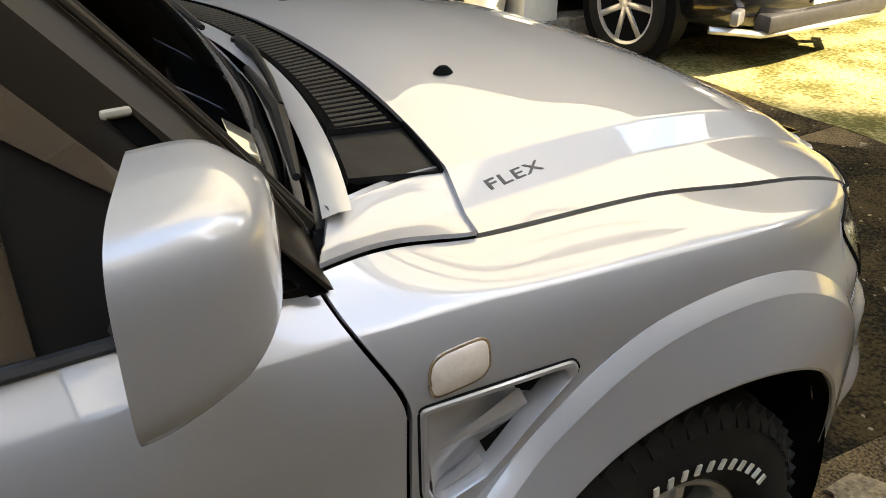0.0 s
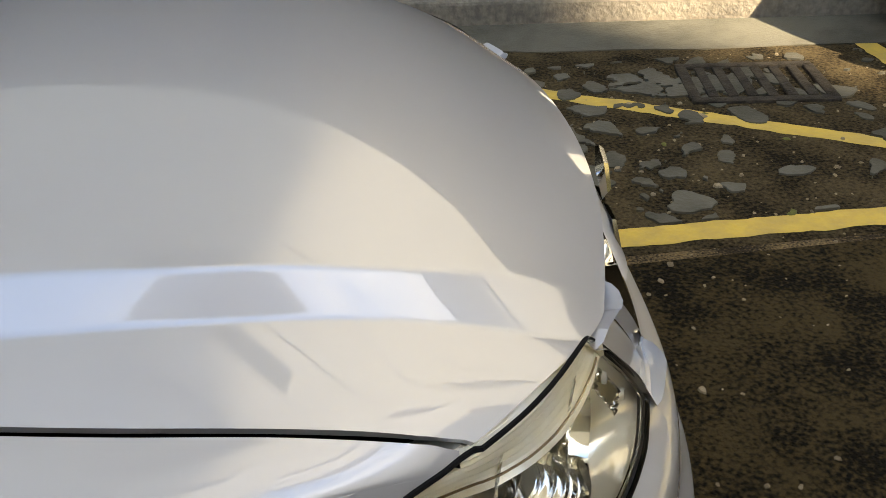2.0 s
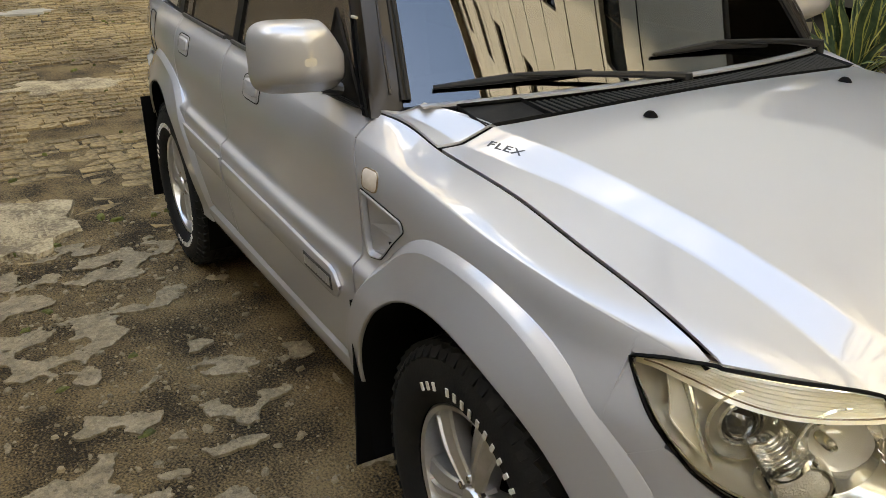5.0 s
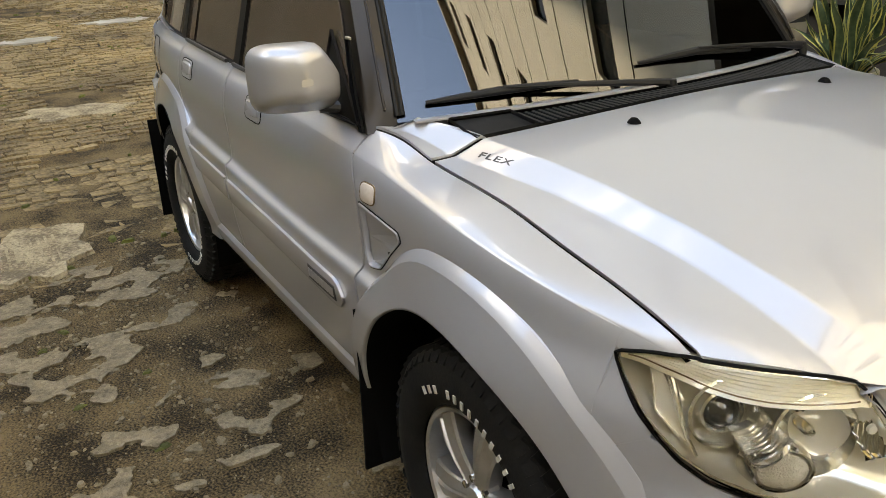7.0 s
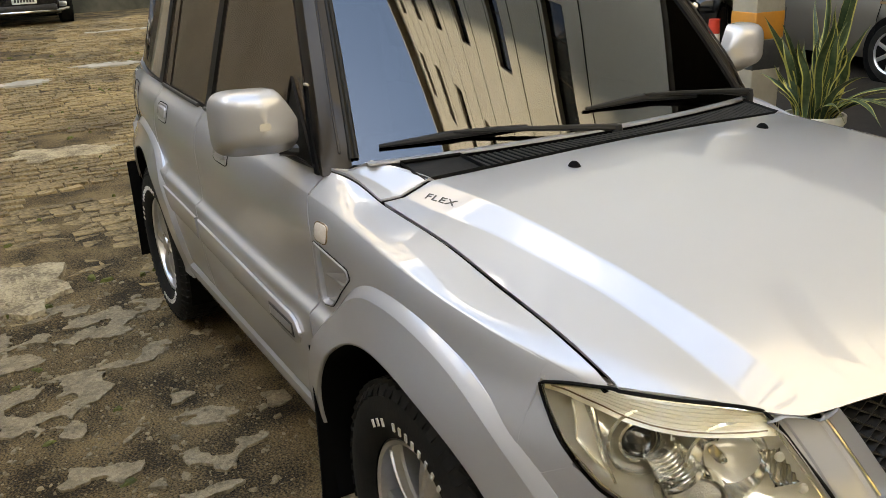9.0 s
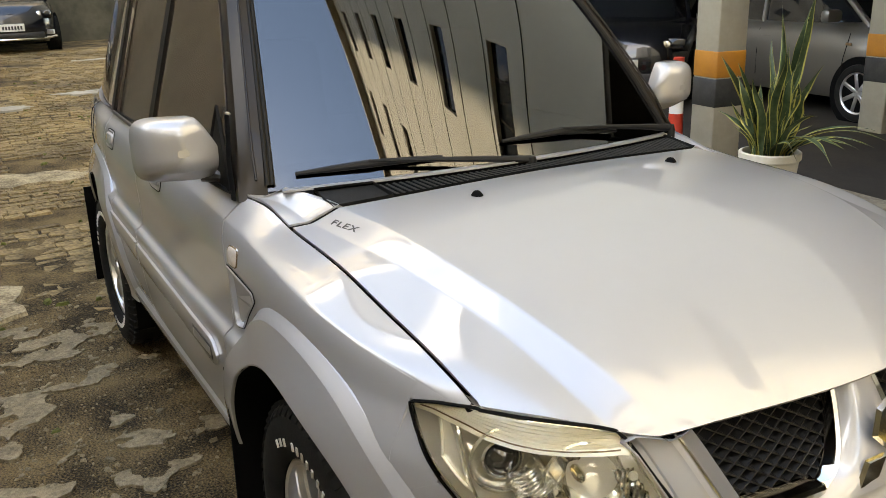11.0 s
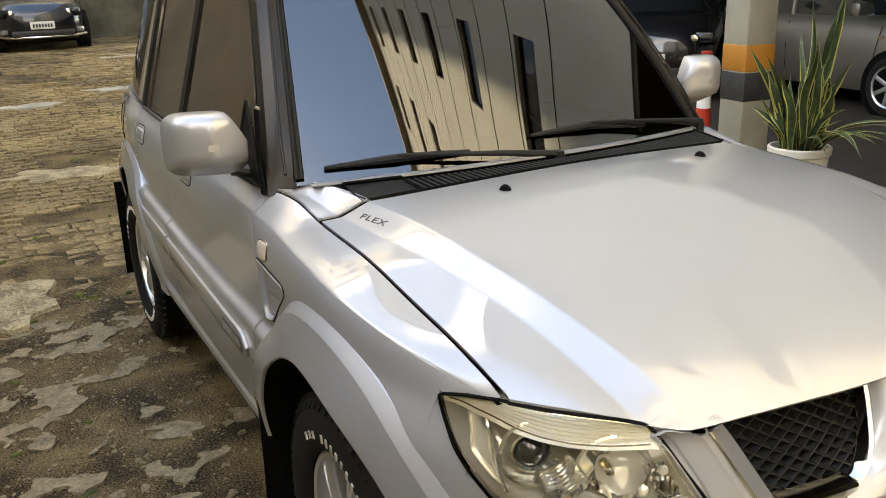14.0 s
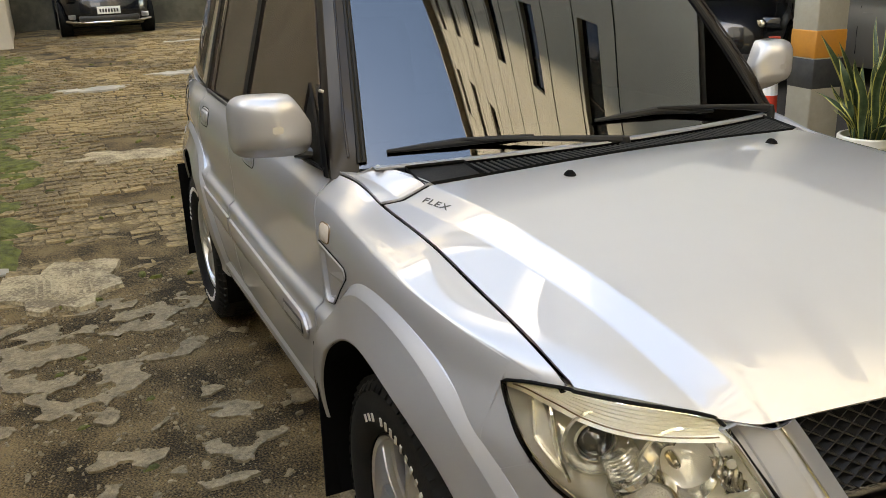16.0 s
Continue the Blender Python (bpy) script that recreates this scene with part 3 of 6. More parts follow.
for w, sgn in ((wing, 1), (wing_l, -1)):
    R = rounded(VENT)
    rows = [[on_side(x, z, o) for x, z in shrink(R, k)] for k, o in ((1.05, -0.002), (1.045, 0.002), (1.02, 0.0045), (0.96, 0.0045), (0.93, 0.002), (0.90, -0.012), (0.90, -0.03))]
    fr = Geo().grid(np.array(rows).transpose(1, 0, 2), closed=True, flip=True)
    floor_ = Geo().grid([[vent_pt(*vent_floor(u, v)) for v in np.linspace(0, 1, 14)] for u in np.linspace(0, 1, 16)])
    fin = Geo()
    for A0, T0, B0, C0 in (((-0.440, 0.864, -0.005), (-0.318, 0.898, -0.020), (-0.306, 0.872, -0.017), (-0.330, 0.850, -0.023)), ((-0.430, 0.799, -0.006), (-0.374, 0.823, -0.016), (-0.368, 0.810, -0.013), (-0.388, 0.798, -0.015))):
        q = [vent_pt(*p) for p in (A0, T0, B0, C0)]
        fin.add(q, [(0, 1, 2), (0, 2, 3)])
    # Flat dark patches stand for the shaded openings beside the fins.
    slot = Geo()
    for poly in ([(-0.372, 0.840, -0.0185), (-0.318, 0.855, -0.022), (-0.345, 0.826, -0.021), (-0.362, 0.818, -0.019)], [(-0.335, 0.915, -0.0185), (-0.266, 0.916, -0.022), (-0.300, 0.885, -0.021), (-0.318, 0.893, -0.020)]):
        slot.add([vent_pt(*p) for p in poly], [(0, 1, 2, 3)])
    lampv = []
    for t in np.linspace(0, 2 * math.pi, 28, endpoint=False):
        c, s = math.cos(t), math.sin(t)
        lampv.append((-0.414 + 0.038 * math.copysign(abs(c) ** 0.5, c), 0.975 + 0.024 * math.copysign(abs(s) ** 0.55, s) + 0.10 * 0.045 * c))
    rings = [[on_side(-0.414 + (x + 0.414) * k, 0.975 + (z - 0.975) * k, o) for x, z in lampv] for k, o in ((1.0, 0.0005), (0.96, 0.003), (0.85, 0.005), (0.4, 0.006), (0.02, 0.0065))]
    lamp = Geo().grid(np.array(rings).transpose(1, 0, 2), closed=True, flip=True)
    rim = Geo().tube([on_side(x, z, 0.001) for x, z in lampv], 0.0022, 6, closed=True)
    if sgn < 0:
        fr, floor_, fin, slot, lamp, rim = (q.mirror() for q in (fr, floor_, fin, slot, lamp, rim))
    vent = part("side_vent", fr, SILVER, w, "silver angular vent trim")
    # Shadow line round the vent trim, drawn as a thin dark tube.
    seam = Geo().tube([on_side(x, z, 0.0006) for x, z in shrink(R, 1.055)], 0.0018, 5, closed=True)
    part("vent_seam", seam if sgn > 0 else seam.mirror(), SEALGAP, vent)
    part("vent_floor", floor_, SILVER, vent)
    part("vent_fin", fin, SILVER, vent, smooth=False)
    part("vent_slot", slot, LINER, vent, "dark patch for the shade in the slot behind the fin")
    mk = part("marker_lamp", lamp, MARKER, w, "yellowed clear side marker lamp")
    part("lamp_rim", rim, AMBER, mk)

# ---- doors and rear quarter
DOORS = ((-0.541, -1.535), (-1.543, -2.16))


def belt(x):
    return float(gap_z(x))


for k, (xa, xb) in enumerate(DOORS):
    name = "front_door" if k == 0 else "rear_door"
    g = Geo().grid(side_sheet(xb, xa, lambda x: max(0.455, arch(x, 0.47)), belt, 70, 150), 0.02)
    for sgn in (1, -1):
        d = part(name, g if sgn > 0 else g.mirror(), SILVER, car)
        hx, hz = ((-1.235, 1.018), (-2.02, 1.030))[k]
        # bowl behind the grip, and the grip
        q = Geo()
        rr = []
        for r_, o in ((1.0, 0.0015), (0.92, 0.004), (0.8, 0.0015), (0.02, 0.001)):
            rr.append([on_side(hx + 0.072 * r_ * math.copysign(abs(math.cos(t)) ** 0.4, math.cos(t)), hz + 0.034 * r_ * math.copysign(abs(math.sin(t)) ** 0.4, math.sin(t)), o) for t in np.linspace(0, 2 * math.pi, 32, endpoint=False)])
        q.grid(np.array(rr).transpose(1, 0, 2), closed=True, flip=True)
        gp = Geo()
        rr = []
        for r_, o in ((1.0, 0.001), (0.97, 0.007), (0.85, 0.010), (0.02, 0.011)):
            rr.append([on_side(hx - 0.004 + 0.058 * r_ * math.copysign(abs(math.cos(t)) ** 0.4, math.cos(t)), hz + 0.003 + 0.021 * r_ * math.copysign(abs(math.sin(t)) ** 0.4, math.sin(t)), o) for t in np.linspace(0, 2 * math.pi, 32, endpoint=False)])
        gp.grid(np.array(rr).transpose(1, 0, 2), closed=True, flip=True)
        sm_ = Geo().tube([on_side(hx + 0.073 * math.copysign(abs(math.cos(t)) ** 0.4, math.cos(t)), hz + 0.035 * math.copysign(abs(math.sin(t)) ** 0.4, math.sin(t)), 0.0005) for t in np.linspace(0, 2 * math.pi, 40, endpoint=False)], 0.0022, 5, closed=True)
        h = part("door_handle", q if sgn > 0 else q.mirror(), SILVER, d)
        part("handle_seam", sm_ if sgn > 0 else sm_.mirror(), SEALGAP, h)
        part("grip", gp if sgn > 0 else gp.mirror(), SILVER, d, "body-coloured pull handle")
        # moulding along the door's foot
        ma, mb = ((-0.565, -1.525), (-1.552, -2.03))[k]
        mold = np.zeros((40, 7, 3))
        for i, x in enumerate(np.linspace(mb, ma, 40)):
            e = min(1.0, (ma - x) / 0.06) if k == 0 else 1.0
            hh = 0.043 * math.sqrt(max(0.02, 1 - (1 - e) ** 2))
            for j, (dz, o) in enumerate(((-1, 0.001), (-0.97, 0.005), (-0.8, 0.0075), (0, 0.0095), (0.86, 0.0100), (0.95, 0.0085), (1, 0.001))):
                zc = 0.655 + 0.032 * (-0.565 - x) / 1.0 * float(step(-0.4, -1.0, x))
                mold[i, j] = on_side(x, zc + hh * dz, o)
        mg = Geo().grid(mold, 0.01)
        mo = part("door_moulding", mg if sgn > 0 else mg.mirror(), SILVER, d)
        if k == 0:
            pl, le = Geo(), Geo()
            zc = 0.655
            for tgt, x0, x1, hz_, o in [(pl, -0.790, -0.605, 0.021, 0.0108)] + [(le, -0.783 + 0.0173 * i, -0.783 + 0.0173 * i + 0.012, 0.012, 0.0128) for i in range(10)]:
                A = np.array([[on_side(x, zc + hz_ * t, o) for t in (-1, 0, 1)] for x in np.linspace(x0, x1, 4)])
                tgt.grid(A, 0.004)
            pp = part("name_plate", pl if sgn > 0 else pl.mirror(), BLACK, mo, "dark plate with raised silver bars")
            part("plate_bars", le if sgn > 0 else le.mirror(), ALLOY, mo, "silver raised bars")

quarter = Geo().grid(side_sheet(-3.03, -2.168, lambda x: max(0.47, arch(x, 0.47)), belt, 60, 140), 0.02)
ql, qr = both("rear_quarter", quarter, SILVER, car)
flap = []
for t in np.linspace(0, 2 * math.pi, 40, endpoint=False):
    flap.append(on_side(-2.70 + 0.085 * math.copysign(abs(math.cos(t)) ** 0.3, math.cos(t)), 0.985 + 0.085 * math.copysign(abs(math.sin(t)) ** 0.3, math.sin(t)), 0.0005))
part("fuel_flap_seam", Geo().tube(flap, 0.0022, 5, closed=True), SEALGAP, ql, "seam of the square fuel flap")

# ---- sills
S = np.zeros((40, 8, 3))
for i, x in enumerate(np.linspace(-1.98, -0.486, 40)):
    for j, (z, y) in enumerate(((0.33, 0.74), (0.335, 0.775), (0.35, 0.800), (0.375, 0.815), (0.41, 0.826), (0.435, 0.828), (0.448, 0.818), (0.452, 0.80))):
        S[i, j] = x, -y, z
both("sill", Geo().grid(S, 0.0), SILVER, car)

# ---- wheel-arch flares
for c, (t0, t1), nm in ((WHEELS[0], (12, 171), "front_flare"), (WHEELS[1], (2, 178), "rear_flare")):
    F = []
    for t in np.radians(np.linspace(t0, t1, 72)):
        row = []
        for r, o in ((0.589, -0.016), (0.585, 0.0008), (0.575, 0.009), (0.565, 0.0165), (0.562, 0.0182), (0.52, 0.0215), (0.470, 0.0245), (0.459, 0.0248), (0.4535, 0.0215), (0.4520, 0.016)):
            r = 0.45 + (r - 0.45) * (1 - 0.30 * float(step(1.70, 2.25, t))) if c > -1 else r
            x, z = c + r * math.cos(t), WR + r * math.sin(t)
            row.append((x, -(float(np.mean(side(x, max(z, 0.40) + np.linspace(-0.05, 0.05, 11)))) + o), z))
        F.append(row)
    both(nm, Geo().grid(F, 0.0, flip=True), SILVER, car, angle=16)
    W = []
    for t in np.radians(np.linspace(-20, 200, 60)):
        x, z = c + 0.4525 * math.cos(t), WR + 0.4525 * math.sin(t)
        W.append([(x, -y, z) for y in (float(side(x, max(z, 0.40))) + 0.0165, 0.80, 0.66, 0.48)])
    lin = Geo().grid(W)
    lin.lathe([(0.455, 0), (0.02, 0)], Matrix.Translation((c, -0.48, WR)) @ pose(0, 0, 0, 90), 40)
    both("arch_liner", lin, LINER, car)
    fl = Geo()
    zz = np.linspace(0.17, 0.66, 10)
    back = c - 0.448 + (0.012 if c > -1 else 0)
    fl.grid([[(back - 0.012 + d - 0.06 * ((0.6 - z) / 0.4) ** 2 * 0.3, y, z) for z in zz] for d, y in ((0, -0.862 if c > -1 else -0.838), (0.0, -0.58))], 0.008)
    both("mud_flap", fl, LINER, car, "black rubber mud flap")

# ---- front bumper and surround of the grille
H_TOP = curve((25, 0.885), (26.3, 0.891), (31, 0.904), (38.5, 0.913), (46.7, 0.9185), (52.3, 0.9165), (57.2, 0.9075))
H_BOT = [(57.4, 0.901), (56.2, 0.869), (54.2, 0.830), (52.3, 0.798), (49.9, 0.761), (46.8, 0.737), (41.0, 0.717), (34.0, 0.708), (26.0, 0.708), (19.2, 0.722)]
bot_curve = curve(*sorted(H_BOT))


def bumper_top(a):
    a = abs(a)
    if a > 52.3:
        return lerp(0.694, 0.795, min(1, (66.4 - a) / 14.1)) - 0.003 + 0.0045 * float(step(52.3, 57, a))
    if a > 19.3:
        return float(bot_curve(a)) - 0.006
    return lerp(0.722, 0.716, (19.3 - a) / 19.3)


B = np.zeros((121, 26, 3))
for i, a in enumerate(np.linspace(-67.5, 67.5, 121)):
    zz = np.linspace(0.36, bumper_top(a), 26)
    out = 0.026 * step(0.708, 0.665, zz) * step(0.40, 0.52, zz) * float(step(60, 44, abs(a))) + 0.035 * step(0.60, 0.5, zz) * math.cos(radians(a))
    # the ends are cut away round the wheel opening
    xa = np.where(zz < WR + 0.456, -0.03 + np.sqrt(np.maximum(0, 0.457**2 - (zz - WR) ** 2)), 0)
    amax = np.minimum(67.5, np.degrees(np.arccos(np.clip((xa - XC) / nose(zz), 0, 1) ** (NE / 2))))
    k = np.where(abs(a) > 50, 50 + (abs(a) - 50) * (amax - 50) / 17.5, abs(a))
    B[i] = front(math.copysign(1, a) * k, zz, out)
bumper = part("front_bumper", Geo().grid(B, 0.02, flip=True), SILVER, car)
side_out = curve((0.69, 18.0), (0.72, 19.0), (0.764, 20.0), (0.806, 21.1), (0.848, 22.9), (0.868, 24.0), (0.894, 26.4))
side_in = curve((0.68, 12.4), (0.754, 14.6), (0.825, 16.8), (0.875, 19.1), (0.91, 21.0))
for s in (1, -1):
    Q = np.zeros((15, 26, 3))
    for i, k in enumerate(np.linspace(0, 1, 15)):
        for j, u in enumerate(np.linspace(0, 1, 26)):
            z = lerp(0.70, lerp(0.884, 0.866, k), u)
            a = lerp(float(side_out(z)), float(side_in(z)), k)
            Q[i, j] = front(s * a, z, float(np.interp(k, (0, 0.08, 0.72, 0.80, 0.92, 1), (-0.016, -0.012, -0.004, -0.002, -0.006, -0.016))))
    g = Geo().grid(Q, 0.03, flip=s > 0)
    part("grille_side", g, SILVER, bumper, angle=20)
    e = Geo().tube([front(s * (float(side_in(z)) - 0.1), z, -0.012) for z in np.linspace(0.735, 0.872, 14)], 0.0036, 8)
    part("chrome_edge", e, CHROME, bumper, "thin bright edging")

grille = part("grille", Geo().grid([[front(a, z, -0.075) for z in np.linspace(0.60, 0.90, 8)] for a in np.linspace(-22, 22, 30)]), LINER, car, "black diamond-mesh radiator grille")
mesh_g = Geo()


def mesh_pt(y, z):
    return (XC + float(nose(z)) * (1 - abs(y / 0.86) ** NE) ** (1 / NE) - 0.022, y, z)


for s in (1, -1):
    for k in np.arange(-27, 28):
        pts = []
        for u in np.linspace(0, 1, 24):
            z = lerp(0.715, 0.898, u)
            y = k * 0.041 + s * (z - 0.77) * 1.9
            if abs(y) < 0.425:
                pts.append(mesh_pt(y, z))
        for p, q in zip(pts[:-1], pts[1:]):
            a, b, w = Vector(p), Vector(q), Vector((-0.030, 0, 0))
            nrm = (b - a).cross(w).normalized() * 0.0013
            mesh_g.add([a - nrm, b - nrm, b + nrm, a + nrm, a - nrm * 4 + w, b - nrm * 4 + w, b + nrm * 4 + w, a + nrm * 4 + w],
                       [(0, 1, 2, 3), (0, 4, 5, 1), (3, 2, 6, 7)])
part("grille_mesh", mesh_g, MESHB, grille, smooth=False)
# centre piece with its badge
cen_w = curve((0.69, 0.24), (0.722, 0.170), (0.735, 0.135), (0.755, 0.104), (0.79, 0.080), (0.84, 0.062), (0.90, 0.048))
C = np.zeros((17, 30, 3))
for i, k in enumerate(np.linspace(-1, 1, 17)):
    for j, z in enumerate(np.linspace(0.715, 0.895, 30)):
        C[i, j] = XC + float(nose(z)) + 0.026 - 0.030 * k**4, k * (float(cen_w(z)) - 0.006), z
centre = part("grille_centre", Geo().grid(C, 0.03, flip=False), SILVER, grille, "silver centre bar of the grille")
for s in (-1, 1):
    F = []
    for z in np.linspace(0.897, 0.738, 20):
        y, x = float(cen_w(z)), XC + float(nose(z))
        F.append([(x - 0.026, s * (y + 0.016), z), (x + 0.000, s * (y + 0.012), z), (x + 0.004, s * (y + 0.006), z), (x - 0.002, s * (y - 0.006), z)])
    for y in np.linspace(0.150, 0.335, 14):
        z = lerp(0.733, 0.742, (y - 0.15) / 0.185)
        x = mesh_pt(y, z)[0] + 0.022
        F.append([(x - 0.030, s * y, z + 0.012), (x + 0.002, s * y, z + 0.007), (x + 0.006, s * y, z), (x + 0.004, s * y, z - 0.018)])
    part("chrome_frame", Geo().grid(F, 0.0, flip=s < 0), CHROME, grille, "chrome frame strip")


def diamond(pts):
    m = Matrix(((0, -0.12, 1, XC + float(nose(0.77)) + 0.029), (1, 0, 0, 0), (0, 1, 0, 0.768), (0, 0, 0, 1)))
    return Geo().prism(pts, 0.008, m, bev=0.14)


for pts in ([(0, 0.004), (0.042, 0.040), (0.030, 0.090), (0, 0.108), (-0.030, 0.090), (-0.042, 0.040)], [(-0.004, 0), (-0.060, 0), (-0.088, -0.046), (-0.032, -0.046)], [(0.004, 0), (0.032, -0.046), (0.088, -0.046), (0.060, 0)]):
    part("badge_piece", diamond(pts), CHROME, grille, "chrome diamond-shaped badge piece", smooth=False)


# ---- headlamps
def lamp_pt(s, w, out=0.0):
    k = s * (len(H_BOT) - 1)
    i = min(int(k), len(H_BOT) - 2)
    ab, zb = lerp(H_BOT[i][0], H_BOT[i + 1][0], k - i), lerp(H_BOT[i][1], H_BOT[i + 1][1], k - i)
    at_ = lerp(57.2, 26.3, s)
    zt = float(H_TOP(at_))
    a, z = lerp(ab, at_, w) - 0.8 * s**4 * math.sin(math.pi * w), lerp(zb, zt, w)
    return front(a, z, out)


def lamp_sheet(n, m, out, s0=0.0, s1=1.0, w0=0.0, w1=1.0):
    return np.array([[lamp_pt(s, w, out if not callable(out) else out(s, w)) for w in np.linspace(w0, w1, m)] for s in np.linspace(s0, s1, n)])


def headlamp(sgn):
    fix = (lambda q: q) if sgn > 0 else (lambda q: q.mirror())
    lampthing = part("headlamp", fix(Geo().grid(lamp_sheet(40, 16, lambda s, w: -0.075 * (1 - (2 * w - 1) ** 4) * min(1, 5 * s, 5 * (1 - s)) - 0.012), flip=True)), HOUSING, car, "large clear headlamp with chromed reflectors")
    part("lamp_cover", fix(Geo().grid(lamp_sheet(48, 22, lambda s, w: 0.004), 0.004)), LENS, lampthing, "clear plastic lamp cover")
    rim = [lamp_pt(s, 1, 0.001) for s in np.linspace(0.018, 0.985, 40)] + [lamp_pt(1, w, 0.001) for w in np.linspace(0.92, 0.08, 12)] + [lamp_pt(s, 0, 0.001) for s in np.linspace(0.985, 0.03, 50)] + [lamp_pt(0.0, 0.45, 0.001)]
    part("lamp_seal", fix(Geo().tube(rim, 0.0032, 6, closed=True)), SEALGAP, lampthing, "black gasket round the lamp")
    lip = [lamp_pt(lerp(0.02, 0.98, s), 0.965, -0.004) for s in np.linspace(0, 1, 40)] + [lamp_pt(0.98, w, -0.004) for w in np.linspace(0.92, 0.06, 12)] + [lamp_pt(s, 0.045, -0.004) for s in np.linspace(0.97, 0.02, 50)]
    part("inner_lip", fix(Geo().tube(lip, 0.0018, 6, closed=True)), REFLECTOR, lampthing)
    # ribbed strip along the top
    R = np.zeros((60, 50, 3))
    for i, s in enumerate(np.linspace(0.02, 0.985, 60)):
        for j, w in enumerate(np.linspace(0.0, 1, 50)):
            lo_ = 0.83 - 0.07 * math.sin(math.pi * min(1, s * 1.05)) ** 0.8
            R[i, j] = lamp_pt(s, lerp(lo_, 0.965, w), -0.0165 + 0.0016 * math.sin(w * math.pi * 14) + 0.012 * (1 - w))
    part("ribbed_strip", fix(Geo().grid(R, 0.012, flip=True)), RIBS, lampthing, "ribbed yellowed light strip")

    part("strip_edge", fix(Geo().tube([R[i, 0] + np.array((0.004, -0.002, -0.002)) for i in range(2, 58)], 0.0014, 5)), AMBER, lampthing)

    def facing(s, w, depth):
        p = Vector(lamp_pt(s, w, -depth))
        z = Vector((0.90, -0.38, 0.12)).normalized()
        x = Vector((0, 0, 1)).cross(z).normalized()
        return Matrix.Translation(p) @ Matrix((x, z.cross(x), z)).transposed().to_4x4()

    m1 = facing(*LAMP1, 0.050)
    bowl = Geo().lathe([(0.060, 0.018), (0.055, 0.020), (0.050, 0.014), (0.044, 0.000), (0.038, -0.010), (0.037, 0.012), (0.033, 0.014), (0.031, 0.008)], m1, 44)
    pr = part("projector", fix(bowl), REFLECTOR, lampthing)
    part("projector_lens", fix(Geo().lathe([(0.0, 0.024), (0.010, 0.0225), (0.020, 0.018), (0.027, 0.011), (0.031, 0.002), (0.031, -0.004)], m1, 32)), PROJ, pr, "round dark projector lens")
    m2 = facing(*LAMP2, 0.055)
    bowl = Geo().lathe([(0.072, 0.022), (0.068, 0.024), (0.064, 0.014), (0.054, -0.008), (0.038, -0.024), (0.014, -0.034)], m2, 44)
    mb = part("main_beam", fix(bowl), REFLECTOR, lampthing)
    part("bulb", fix(Geo().lathe([(0.0, 0.014), (0.006, 0.012), (0.010, 0.002), (0.010, -0.030)], m2, 16)), CHROME, mb, "small capped bulb")
    ribs2 = Geo()
    for a in (70, 100, 130):
        c_, s_ = math.cos(radians(a)), math.sin(radians(a))
        ribs2.tube([m2 @ Vector((r_ * c_, r_ * s_, z_)) for r_, z_ in ((0.018, -0.030), (0.040, -0.020), (0.060, 0.008))], 0.0022, 5)
    part("facet_rib", fix(ribs2), CHROME, mb)
    m3 = facing(*LAMP3, 0.026) @ Matrix.Rotation(radians(-8), 4, "Z") @ Matrix.Diagonal((1.32, 0.92, 1, 1))
    T = [(0.0, 0.014)] + [(0.0045 * k, 0.014 * math.cos(k / 8 * 1.35)) for k in range(1, 8)] + [(0.035, -0.004)]
    t = part("turn_lamp", fix(Geo().lathe(T, m3, 40)), TURNLENS, lampthing, "oval patterned inner lamp lens")
    part("turn_lamp_ring", fix(Geo().lathe([(0.035, -0.004), (0.0355, 0.006), (0.039, 0.006), (0.043, -0.008), (0.046, -0.03)], m3, 40)), CHROME, t)
    # ribbed bridge from the projector down to the oval lamp
    p0, p1 = m1 @ Vector((0.034, -0.018, 0.012)), m3 @ Vector((-0.016, 0.026, 0.006))
    d = p1 - p0
    up = (m1.to_3x3() @ Vector((0, 0, 1)))
    sd = d.cross(up).normalized()
    Q = [[p0 + d * u + sd * lerp(0.024, 0.030, u) * v + up * (0.012 * (1 - v * v) + 0.0018 * math.cos(u * 62)) for v in np.linspace(-1, 1, 9)] for u in np.linspace(-0.1, 1, 60)]
    part("ribbed_bridge", fix(Geo().grid(Q, 0.016)), REFLECTOR, lampthing)
    # flat outer reflector plate with its raised frame
    Q = np.array([[lamp_pt(lerp(lerp(0.17, 0.30, 1 - w), lerp(0.25, 0.475, 1 - w), u), lerp(0.16, 0.62, w), -0.020) for w in np.linspace(0, 1, 10)] for u in np.linspace(0, 1, 10)])
    part("outer_reflector", fix(Geo().grid(Q, 0.010, flip=True)), HOUSING, lampthing, "flat pale reflector plate")
    D = [lamp_pt(lerp(0.50, 0.275, w), lerp(0.10, 0.66, w), -0.016) for w in np.linspace(0, 1, 14)]
    part("divider", fix(Geo().tube(D, [0.003 + 0.0025 * k / 13 for k in range(14)], 8)), REFLECTOR, lampthing)
    F = [[lamp_pt(s, w, -0.020 + 0.0035 * ((i + j) % 2)) for j, w in enumerate(np.linspace(0.34, 0.62, 9))] for i, s in enumerate(np.linspace(0.895, 0.955, 9))]
    part("prism_patch", fix(Geo().grid(F, 0.004, flip=True)), CHROME, lampthing, "sparkling faceted reflector patch", smooth=False)
    for s_, w_ in ((0.945, 0.56), (0.955, 0.28)):
        part("screw_cap", fix(Geo().lathe([(0, 0.006), (0.007, 0.005), (0.009, 0.0)], facing(s_, w_, 0.018), 16)), DIFFLENS, lampthing)


